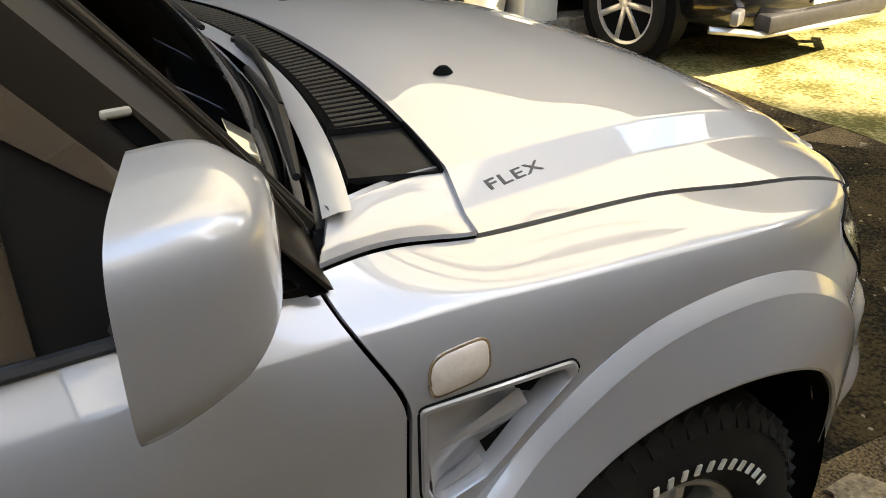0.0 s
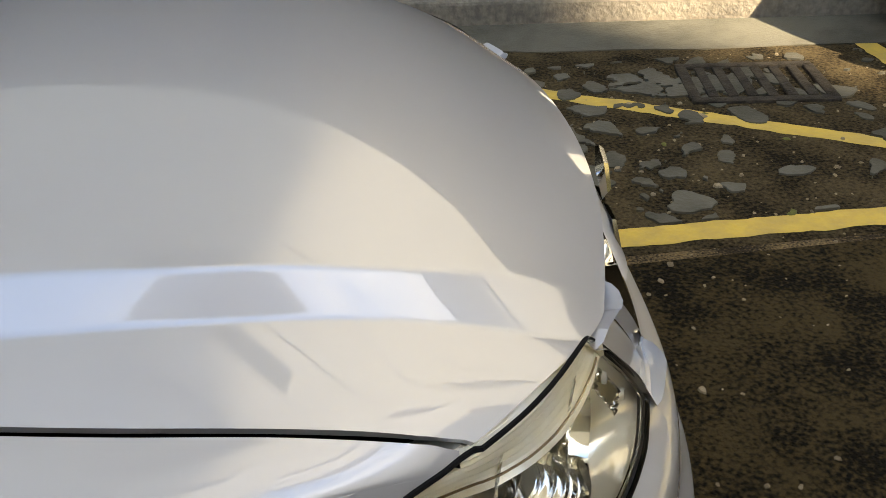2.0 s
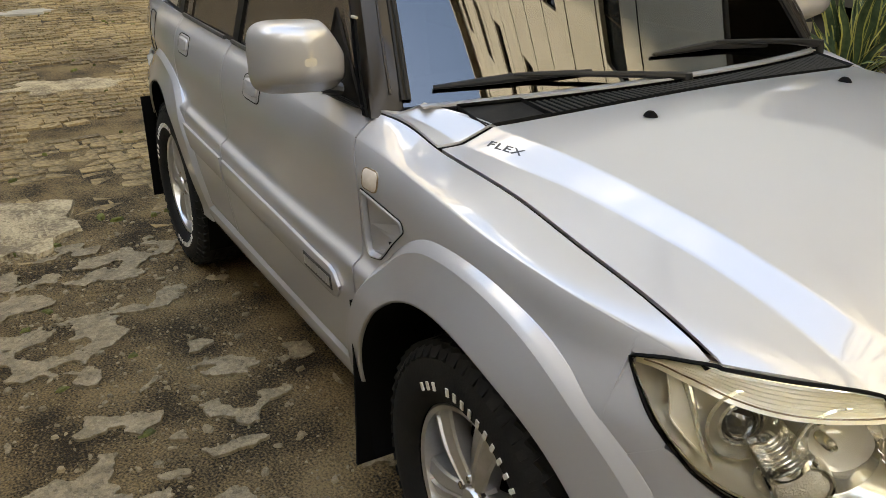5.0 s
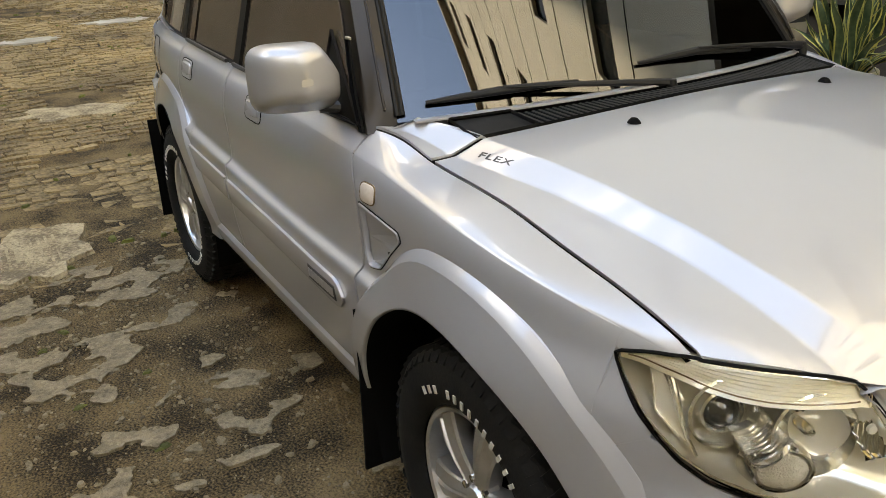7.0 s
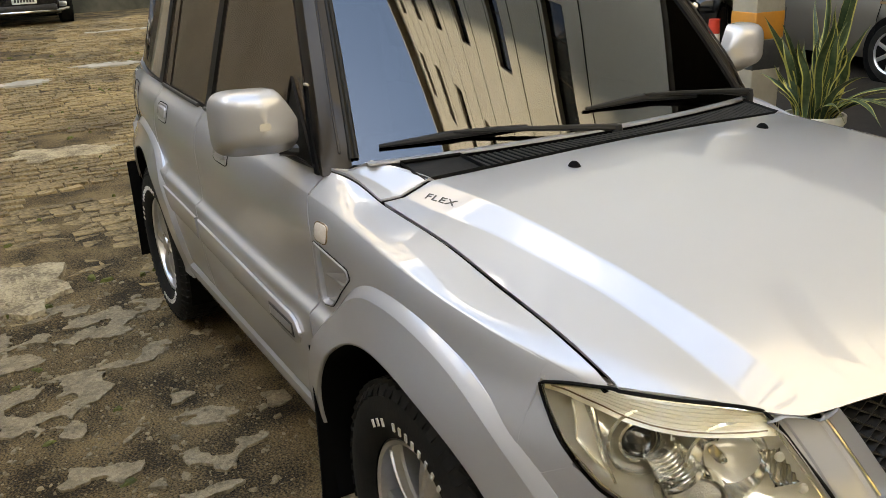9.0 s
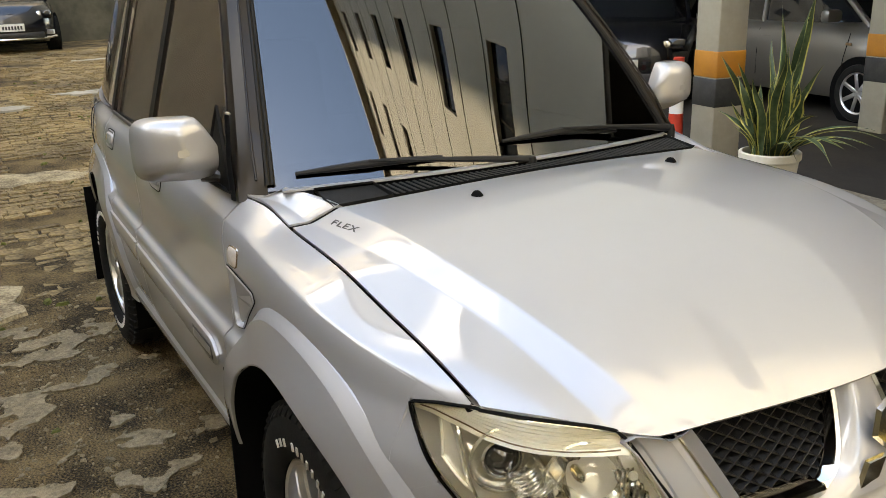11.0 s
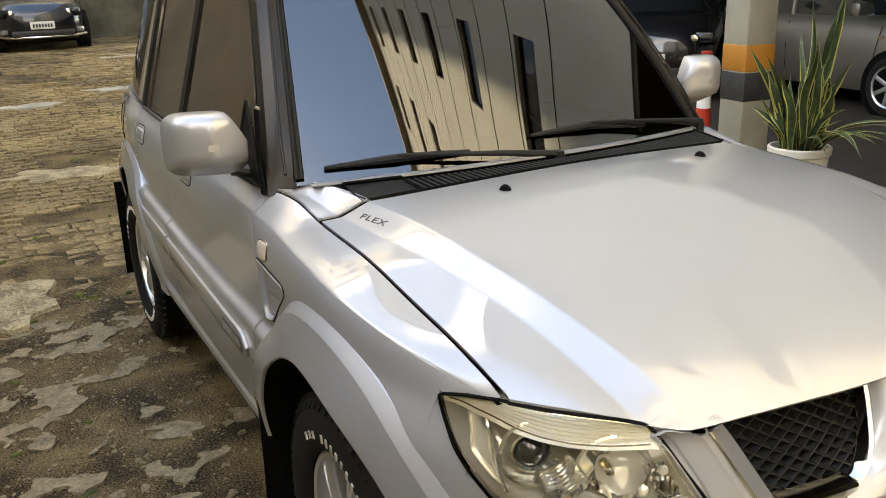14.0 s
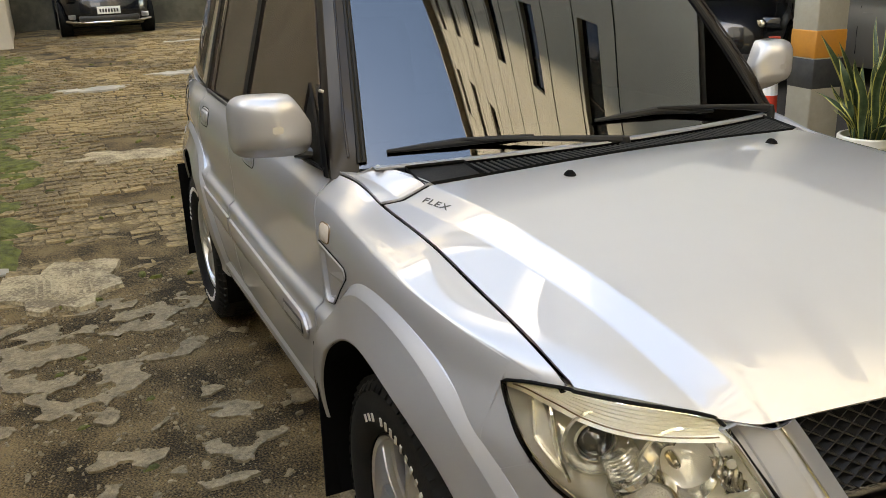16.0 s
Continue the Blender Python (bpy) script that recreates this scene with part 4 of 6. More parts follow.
LAMP1, LAMP2, LAMP3 = (0.545, 0.50), (0.80, 0.47), (0.715, 0.215)
headlamp(1)
headlamp(-1)

# ---- scuttle, windscreen, pillars
WS_W0, WS_W1 = 0.690, 0.548


def screen(v, u, out=0.0):
    """Windscreen: v across from -1 to 1, u up from 0 to 1."""
    lo = np.array((-0.380 - 0.136 * v * v, 0.690 * v, 1.128 - 0.018 * v * v))
    hi = np.array((-0.915 - 0.062 * v * v, 0.548 * v, 1.668 - 0.028 * v * v))
    p = lerp(lo, hi, u)
    n = np.array((0.75, 0.22 * v, 0.62))
    return p + n / np.linalg.norm(n) * (out + 0.018 * math.sin(math.pi * u))


ws = part("windscreen", Geo().grid([[screen(v, u) for u in np.linspace(-0.02, 1, 24)] for v in np.linspace(-1, 1, 48)]), GLASS, car, "large tinted windscreen reflecting the building opposite")
ws2 = Geo().grid([[screen(v, u, -0.005) for u in np.linspace(-0.02, 1, 24)] for v in np.linspace(-1, 1, 48)], flip=True)
part("glass_back", ws2, GLASS, ws)
for q in bpy.data.objects:
    if q.name.startswith(("windscreen", "glass_back", "lamp_cover")):
        q.visible_shadow = False
band = Geo()
for v0, v1, u0, u1 in ((-1, -0.955, 0, 1), (0.955, 1, 0, 1), (-1, 1, -0.02, 0.045), (-1, 1, 0.94, 1)):
    band.grid([[screen(v, u, -0.007) for u in np.linspace(u0, u1, 16)] for v in np.linspace(v0, v1, 30)], flip=True)
part("screen_border", band, SEALGAP, ws, "black printed border of the glass")
trim_strip = Geo().grid([[screen(v, -0.03, 0.004 + d) + np.array((d * 0.6 + e, 0, 0.009)) for d, e in ((0.0, 0.0), (0.006, 0.012), (0.004, 0.03), (-0.004, 0.042))] for v in np.linspace(-0.965, 0.965, 50)], flip=True)
part("screen_strip", trim_strip, SILVER, ws, "bright strip under the windscreen")
sc = np.zeros((80, 8, 3))
for i, v in enumerate(np.linspace(-1, 1, 80)):
    y = 0.60 * v
    xa, xb = bonnet_rear(y) - 0.008, float(screen(v * 0.86, -0.03)[0]) + 0.04
    for j, u in enumerate(np.linspace(0, 1, 8)):
        x = lerp(xa, xb, u)
        sc[i, j] = x, y, lerp(float(bonnet_z(bonnet_rear(y) + 0.01, y)) - 0.006, float(screen(v * 0.86, -0.03)[2]) + 0.001, u) - 0.020 * math.sin(math.pi * u)
scuttle = part("scuttle_panel", Geo().grid(sc, 0.01, flip=True), LINER, car, "black plastic scuttle panel with air slots")
for y in np.arange(-0.44, 0.60, 0.0175):
    v = y / 0.60
    xa, xb = bonnet_rear(y) - 0.020, float(screen(v * 0.86, -0.03)[0]) + 0.058
    za, zb = float(bonnet_z(bonnet_rear(y) + 0.01, y)) - 0.006, float(screen(v * 0.86, -0.03)[2]) + 0.001
    a, b = Vector((xa, y, za)), Vector((xb, y - 0.010, zb))
    a.z += 0.004
    b.z += 0.004
    s1, s2, s3 = Vector((0, 0.0006, 0.0016)), Vector((0, 0.0068, 0.0030)), Vector((0, 0.0074, 0.0010))
    part("slat", Geo().add([a, b, b + s1, a + s1, a + s2, b + s2, a + s3, b + s3], [(0, 1, 2, 3), (3, 2, 5, 4), (4, 5, 7, 6)]), PLASTIC, scuttle, smooth=False)
for y0, y1 in ((-0.60, -0.455), (0.592, 0.60)):
    L = []
    for y in np.linspace(y0, y1, 10):
        v = y / 0.60
        xa, xb = bonnet_rear(y) - 0.009, float(screen(v * 0.86, -0.03)[0]) + 0.042
        za, zb = float(bonnet_z(bonnet_rear(y) + 0.01, y)) - 0.0035, float(screen(v * 0.86, -0.03)[2]) + 0.0045
        L.append([(lerp(xa, xb, u), y, lerp(za, zb, u)) for u in np.linspace(0, 1, 6)])
    part("scuttle_cover", Geo().grid(L, 0.01, flip=True), PLASTIC, scuttle)
# silver corners beside the scuttle
g = Geo()
K = np.zeros((40, 20, 3))
for i, k in enumerate(np.linspace(-0.12, 1, 40)):
    for j, u in enumerate(np.linspace(0, 1, 20)):
        xr = bonnet_rear(lerp(0.60, 0.708, max(0.0, k))) - 0.0055
        x = lerp(xr, lerp(-0.478, -0.528, k), u)
        y = lerp(lerp(0.598, 0.655, u**1.6), float(gap_y(x)) - 0.0018, k)
        yb = lerp(0.598, 0.706, k)
        lift = lerp(0.016 * u, float(gap_z(x)) - float(gap_z(-0.314)) + 0.001, max(0.0, k) ** 1.2) - 0.10 * max(0.0, -k) * 0.6
        K[i, j] = x, -y, float(bonnet_z(-0.31, yb)) + lift
g.grid(K, 0.006)
both("scuttle_corner", g, SILVER, car)
# A-pillars
g = Geo()
A = np.zeros((20, 7, 3))
for i, u in enumerate(np.linspace(-0.02, 1.04, 20)):
    e = screen(-1.0, max(0, u), 0.0) + (np.array((0, 0, 0.0)) if u >= 0 else np.array((0.0, 0, -0.02)))
    f = lerp(np.array((-0.535, -0.762, 1.088)), np.array((-1.020, -0.600, 1.668)), u)
    r = lerp(np.array((-0.590, -0.757, 1.090)), np.array((-1.062, -0.598, 1.664)), u)
    m_ = lerp(e, f, 0.55) + np.array((0.012, -0.010, 0.005)) * min(1, max(0, u) * 6) * lerp(1, 0.6, u)
    A[i] = [e + np.array((-0.02, 0.01, -0.01)), e + np.array((0.003, 0, 0.003)), lerp(e, m_, 0.6) + np.array((0.006, -0.004, 0.004)) * min(1, max(0, u) * 6), m_, lerp(m_, f, 0.6) + np.array((0.004, -0.005, 0)) * min(1, max(0, u) * 6), f, r]
g.grid(A, 0.0)
ap, apl = both("windscreen_pillar", g, PILLARB, car, "satin black windscreen pillar")
for p_, s in ((ap, 1), (apl, -1)):
    L = [A[i, 2] + np.array((0.003, -0.002, 0.003)) for i in range(1, 20)]
    q = Geo().tube(L, 0.0035, 6)
    part("pillar_strip", q if s > 0 else q.mirror(), PILLARB, p_, "thin ridge along the pillar")
    rows_ = [[screen(-v, u, o) for v, o in ((1.01, 0.002), (1.004, 0.009), (0.996, 0.010), (0.990, 0.007), (0.985, 0.010), (0.978, 0.0095), (0.972, 0.001))] for u in np.linspace(0.0, 1.0, 16)]
    q = Geo().grid(rows_)
    part("screen_moulding", q if s > 0 else q.mirror(), TRIMB, p_, "glossy black ribbed moulding beside the glass", angle=25)


def glass_y(x, z):
    return 0.770 - (z - 1.09) * 0.285 - 0.10 * np.clip((-2.0 - x) / 1.1, 0, 1.2) ** 2


# side windows: black frame band, then the panes
fb = np.zeros((60, 8, 3))
for i, x in enumerate(np.linspace(-2.99, -0.565, 60)):
    top = min(1.64, 1.09 + (-0.565 - x) * 1.20)
    for j, z in enumerate(np.linspace(1.07, max(1.10, top), 8)):
        fb[i, j] = x, -(glass_y(x, z) - 0.012), z
both("window_frame", Geo().grid(fb, 0.01), GLOSSBLACK, car, "black window surround")
for nm, xa, xb in (("front_side_window", -0.60, -1.485), ("rear_side_window", -1.575, -2.06), ("vent_window", -2.095, -2.19), ("quarter_window", -2.255, -2.93)):
    W = np.zeros((16, 8, 3))
    for i, x in enumerate(np.linspace(xb, xa, 16)):
        top = min(1.60, 1.10 + (-0.588 - x) * 1.17)
        for j, z in enumerate(np.linspace(float(gap_z(x)) + 0.006, max(float(gap_z(x)) + 0.01, top), 8)):
            W[i, j] = x, -(glass_y(x, z) - 0.004), z
    both(nm, Geo().grid(W, 0.004), FILM, car, "dark tinted side window")
sl_ = Geo()
for xa, xb in DOORS:
    pts = [(x, -(float(gap_y(x)) + 0.004), float(gap_z(x)) + 0.004) for x in np.linspace(xb + 0.01, xa - 0.06, 20)]
    sl_.tube(pts, 0.007, 6)
both("belt_seal", sl_, BLACK, car, "black rubber strip under the windows")
for x0 in (-1.53, -2.222):
    bp = Geo().grid([[(x, -(glass_y(x, z) + 0.004), z) for z in np.linspace(1.10, 1.63, 8)] for x in (x0 - 0.028, x0 + 0.028)], 0.012)
    both("door_pillar", bp, GLOSSBLACK, car, "black pillar between the windows")
# roof and gutter rails
Rf = np.zeros((30, 25, 3))
for i, x in enumerate(np.linspace(-2.98, -0.93, 30)):
    for j, v in enumerate(np.linspace(-1, 1, 25)):
        hw = 0.60 - 0.05 * step(-1.3, -0.9, x) - 0.07 * step(-2.4, -3.0, x)
        Rf[i, j] = x - 0.06 * v * v * step(-1.3, -0.9, x), hw * v, 1.725 - 0.055 * abs(v) ** 2.6 - 0.05 * step(-1.5, -0.9, x) - 0.03 * step(-2.3, -3.0, x)
part("roof", Geo().grid(Rf, 0.03), SILVER, car)
part("tail_panel", Geo().grid([[(-3.04 + 0.03 * abs(v) ** 3 + 0.04 * step(1.1, 1.7, z), v * (float(side(-3.03, min(z, 1.1))) if z < 1.1 else float(glass_y(-3.0, z)) - 0.01), z) for z in np.linspace(0.45, 1.68, 24)] for v in np.linspace(-1, 1, 21)], 0.02, flip=True), SILVER, car)
# inside: dark cabin shell, dashboard and seats behind the tinted glass
ins = Geo()
ins.box((-0.02, 0, 0.62), (0.95, 1.06, 0.42)).box((-1.75, 0, 0.62), (2.45, 1.40, 0.50)).box((-1.25, 0, 0.42), (1.5, 1.5, 0.18)).box((0.40, 0, 0.56), (0.35, 1.0, 0.32))
part("inner_body", ins, LINER, car, "dark underside and engine bay", smooth=False)
part("dashboard", Geo().box((-0.62, 0, 1.02), (0.40, 1.34, 0.16), bev=0.04), BLACK, car)
for y in (-0.36, 0.36):
    part("front_seat", Geo().box((-1.45, y, 1.10), (0.16, 0.46, 0.62), pose(0, 0, 0, 0, -12, 0), 0.06), LINER, car)

# ---- door mirrors
for s in (1, -1):
    prof = []
    for u in np.sin(np.linspace(0, math.pi / 2, 34)) ** 0.8:
        row = []
        th = np.linspace(0, 2 * math.pi, 72, endpoint=False)
        k = max(0.0, 1 - (u * 0.9999) ** 4.0) ** (1 / 4.0)
        for t in th:
            c, q = math.cos(t), math.sin(t)
            yy = 0.102 * math.copysign(abs(c) ** 0.45, c) * k
            zz = 0.083 * math.copysign(abs(q) ** 0.45, q) * k
            # sloping inboard shoulder, tucked-under lower front
            zz *= 1.08 - 0.95 * max(0.0, (yy / 0.102 - 0.45) / 0.55) ** 1.3 if zz > 0 else 1 - 0.50 * u**2.2
            inb = max(0.0, yy / 0.102)
            row.append((-0.030 + 0.112 * u * (1 - 0.55 * inb) + 0.375 * yy - 1.3 * u * max(0.0, -0.048 - zz), -0.866 + yy, 1.194 + zz + 0.004 * u))
        prof.append(row)
    shell = Geo().grid(np.array(prof).transpose(1, 0, 2), closed=True)
    shell.v = [(x - 0.696, y, z) for x, y, z in shell.v]
    shell.add([(x - 0.696, y, z) for x, y, z in prof[-1]], [tuple(range(72))])
    glass_pts = [(x - 0.696 + 0.004, -0.866 + (y + 0.866) * 0.94, 1.194 + (z - 1.194) * 0.94) for x, y, z in prof[0]]
    mg = Geo().add(glass_pts, [tuple(range(72))[::-1]])
    arm = Geo().tube([(-0.72, -0.80, 1.120), (-0.70, -0.755, 1.112), (-0.68, -0.71, 1.12)], [0.026, 0.022, 0.03], 10, flat=0.7)
    sail = Geo().add([(-0.56, -0.766, 1.093), (-0.80, -0.764, 1.10), (-0.80, -0.708, 1.28), (-0.57, -0.758, 1.10)], [(0, 1, 2, 3)])
    sail.grid([[(-0.565, -0.768, 1.093), (-0.57, -0.766, 1.10)], [(-0.80, -0.768, 1.10), (-0.80, -0.716, 1.29)]], 0.008)
    if s < 0:
        for q in (shell, mg):
            q.v = [(x, y, z + 0.018) for x, y, z in q.v]
        shell, mg, arm, sail = (q.mirror() for q in (shell, mg, arm, sail))
    mir = part("door_mirror", shell, SILVER, car, "silver rounded door mirror housing", angle=100)
    part("mirror_glass", mg, CHROME, mir, "mirror glass")
    part("mirror_arm", arm, BLACK, mir)
    part("mirror_base", sail, GLOSSBLACK, mir, "black triangular mirror base")
# Leading edge of the right mirror's triangular base, as a separate bar.
edge_bar = Geo()
edge_bar.grid([[(-0.545 - d, -0.768, 1.08), (-0.61 - d, -0.752, 1.165), (-0.690 - d, -0.722, 1.277)] for d in (-0.010, 0.010)], 0.007)
part("fender_rod", edge_bar, LINER, car, "thin black leading edge of the mirror base")
# Sky glint at the top of the edge, put in as grey paint.
part("rod_tip", Geo().box((-0.692, -0.722, 1.280), (0.026, 0.009, 0.008), bev=0.003), GREYP, car, "small pale block for the sky glint on the edge's tip")


# ---- wipers
def wiper(piv, tip, mid, o):
    piv, tip, mid, o = Vector(piv), Vector(tip), Vector(mid), Vector(o)
    arm = Geo().lathe([(0, 0.02), (0.014, 0.018), (0.018, 0.0), (0.018, -0.03)], Matrix.Translation(piv), 14)
    arm.tube([piv + Vector((0, 0, 0.008)), lerp(piv, mid, 0.3) + Vector((0.012, 0, 0.014)), lerp(piv, mid, 0.7) + Vector((0.012, 0, 0.014)), mid + Vector((0.008, 0, 0.010))], [0.013, 0.0085, 0.006, 0.0045], 8)
    w = part("wiper", arm, WIPER, car, "black windscreen wiper")
    bl = Geo().tube([tip, lerp(tip, mid, 0.5) + Vector((0.002, 0, 0.001)), mid + Vector((0.003, 0, 0.002)), lerp(mid, o, 0.5) + Vector((0.002, 0, 0.001)), o], [0.005, 0.009, 0.0115, 0.009, 0.005], 8)
    part("wiper_blade", bl, WIPER, w)


wiper((-0.328, 0.004, 1.114), (-0.496, -0.620, 1.138), (-0.444, -0.440, 1.148), (-0.404, -0.235, 1.149))
wiper((-0.445, 0.640, 1.118), (-0.403, -0.040, 1.168), (-0.406, 0.166, 1.172), (-0.426, 0.396, 1.146))


# ---- wheels
def wheel(m):
    w = part("wheel", Geo().lathe([(0.205, -0.02), (0.215, 0.02), (0.222, 0.085), (0.214, 0.092), (0.204, 0.088), (0.196, 0.055), (0.190, -0.10), (0.21, -0.11)], None, 56), ALLOY, car, "alloy wheel with split spokes")
    w.matrix_local = m
    tread = [(0.215, -0.11), (0.26, -0.118), (0.31, -0.113), (0.340, -0.098), (0.356, -0.085), (0.360, -0.05), (0.361, 0.0), (0.360, 0.05), (0.356, 0.085), (0.342, 0.099), (0.318, 0.111), (0.285, 0.117), (0.25, 0.114), (0.228, 0.102), (0.219, 0.093)]
    ty_ = part("tyre", Geo().lathe(tread, None, 72), RUBBER, w, "black all-terrain tyre")
    blocks = Geo()
    for i in range(56):
        t = 2 * math.pi * i / 56
        for row, (z, wd, off) in enumerate(((-0.078, 0.034, 0), (-0.030, 0.032, 0.5), (0.030, 0.032, 0), (0.078, 0.034, 0.5))):
            a = t + off * 2 * math.pi / 56
            r = 0.358 if abs(z) < 0.05 else 0.352
            mm = Matrix.Rotation(a, 4, "Z") @ Matrix.Translation((r, 0, z)) @ Matrix.Rotation(0.3 if row % 2 else -0.3, 4, "X")
            blocks.box((0, 0, 0), (0.014, 0.027, wd), None)
            n = len(blocks.v) - 8
            blocks.v[n:] = [tuple(mm @ Vector(p)) for p in blocks.v[n:]]
    for i in range(56):
        a = 2 * math.pi * (i + 0.25) / 56
        mm = Matrix.Rotation(a, 4, "Z") @ Matrix.Translation((0.335, 0, 0.1005)) @ Matrix.Rotation(0.72, 4, "Y")
        blocks.box((0, 0, 0), (0.03, 0.018 if i % 2 else 0.024, 0.007), None)
        n = len(blocks.v) - 8
        blocks.v[n:] = [tuple(mm @ Vector(p)) for p in blocks.v[n:]]
    tagged(part("tread", blocks, RUBBER, ty_, "rows of small rubber tread blocks", smooth=False), kind="stuff")
    letters = Geo()
    for arc0, count in ((18, 15), (198, 15)):
        for i in range(count):
            if i == 11:
                continue
            a = radians(arc0 + i * 6.3)
            mm = Matrix.Rotation(a, 4, "Z") @ Matrix.Translation((0.264, 0, 0.1185)) @ Matrix.Rotation(-0.02, 4, "Y")
            hgt = 0.019
            for bx, by, sx, sy in ((0, 0, hgt, 0.010),):
                letters.box((bx, by, 0), (sx, sy, 0.003))
                n = len(letters.v) - 8
                letters.v[n:] = [tuple(mm @ Vector(p)) for p in letters.v[n:]]
    tagged(part("sidewall_lettering", letters, WHITE, ty_, "raised white marks on the sidewall", smooth=False), kind="stuff")
    part("wheel_back", Geo().lathe([(0.0, -0.02), (0.16, -0.02), (0.19, -0.03)], None, 40), LINER, w, "dark brake disc behind the spokes")
    for i in range(6):
        a = 2 * math.pi * i / 6
        A_ = []
        for u in np.linspace(0, 1, 10):
            r = lerp(0.040, 0.210, u)
            wdt = lerp(0.026, 0.052, u**1.2)
            zz = lerp(0.082, 0.074, u) + 0.009 * math.sin(math.pi * u)
            A_.append([(r, -wdt, zz - 0.045), (r, -wdt, zz - 0.010), (r, -wdt * 0.86, zz - 0.004), (r, -wdt * 0.20, zz + 0.004), (r, -wdt * 0.10, zz - 0.004 * u), (r, wdt * 0.10, zz - 0.004 * u), (r, wdt * 0.20, zz + 0.004), (r, wdt * 0.86, zz - 0.004), (r, wdt, zz - 0.010), (r, wdt, zz - 0.045)])
        sp = Geo().grid(np.array(A_))
        mm = Matrix.Rotation(a, 4, "Z")
        sp.v = [tuple(mm @ Vector(p)) for p in sp.v]
        part("spoke", sp, ALLOY, w, angle=20)
    part("hub_cap", Geo().lathe([(0.0, 0.096), (0.022, 0.095), (0.031, 0.090), (0.036, 0.078), (0.062, 0.074), (0.066, 0.05)], None, 30), ALLOY, w)
    for i in range(6):
        a = 2 * math.pi * (i + 0.5) / 6
        part("wheel_nut", Geo().lathe([(0, 0.086), (0.009, 0.085), (0.010, 0.06)], Matrix.Translation((0.050 * math.cos(a), 0.050 * math.sin(a), 0)), 6), CHROME, w, smooth=False)
    return w


for x in WHEELS:
    for s in (-1, 1):
        wheel(Matrix.Translation((x, s * 0.715, WR)) @ pose(0, 0, 0, 90 if s < 0 else -90, 0, 0) @ Matrix.Rotation(0.35 + x, 4, "Z"))


# ---------------------------------------------------------------- ground
def rise(x):
    """The yard climbs gently behind the car."""
    return 0.45 * step(-3.5, -16.5, x)


gx = np.unique(np.concatenate([[-400, -120, -60, -35, -24], np.linspace(-18, 8, 80), [10, 14, 25, 60, 400]]))
gy = np.array([-400, -100, -30, -12, -8, -5, -4, -3, -2, -1, 0, 1, 2, 3, 4, 6, 9, 14, 30, 100, 400.0])
ground = new("ground", Geo().grid([[(x, y, float(rise(x)) if x > -30 else 0.45) for y in gy] for x in gx]).mesh("ground", ASPHALT))
tagged(ground, "dark worn asphalt with sand and wear", "ground", kind="structure")
patch = new("cobble_bed", Geo().grid([[(x + (0.9 * noise.noise((y * 1.3, 3.3, 0)) + 0.3 * noise.noise((y * 5, 1, 0)) if x > -2.8 else 0), y, float(rise(x)) + 0.003) for y in np.linspace(-3.3, 3.1, 70)] for x in np.linspace(-17.5, -2.75, 40)]).mesh("cobble_bed", ASPHALT))
tagged(patch, "dark sandy bed between the cobbles", "paving", kind="structure")

# garage frame: u along the kerb, v into the garage
GA = radians(-8)
GM = Matrix.Translation((1.3, 3.25, 0)) @ Matrix.Rotation(GA, 4, "Z")


def wall(name, u0, u1, v0, v1, z0, z1, material, label, cat="wall", frame_=None, bev=0.0):
    g = Geo().box(((u0 + u1) / 2, (v0 + v1) / 2, (z0 + z1) / 2), (u1 - u0, v1 - v0, z1 - z0), bev=bev)
    ob = new(name, g.mesh(name, material, smooth=False))
    ob.matrix_world = frame_ if frame_ is not None else GM
    return tagged(ob, label, cat, kind="structure")


wall("kerb", -16, 2.0, 0.0, 0.20, -0.2, 0.13, KERBM, "worn concrete kerb along the garage", "kerb", bev=0.02)
wall("kerb_2", 2.0, 16, 0.0, 0.20, -0.2, 0.13, KERBM, "worn concrete kerb along the garage", "kerb", bev=0.02)
# Floor, walls and ceiling use the colours darkened for shade.
wall("garage_floor", -16, 16, 0.20, 15, -0.2, 0.125, FLOORC, "smooth brown garage floor, darkened for the shade inside", "floor")
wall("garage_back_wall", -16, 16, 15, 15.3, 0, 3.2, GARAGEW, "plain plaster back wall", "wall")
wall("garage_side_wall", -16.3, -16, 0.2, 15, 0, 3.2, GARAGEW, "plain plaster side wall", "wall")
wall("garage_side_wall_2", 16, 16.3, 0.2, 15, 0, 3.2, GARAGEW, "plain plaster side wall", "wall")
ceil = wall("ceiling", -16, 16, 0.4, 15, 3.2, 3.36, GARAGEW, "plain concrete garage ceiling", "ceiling")


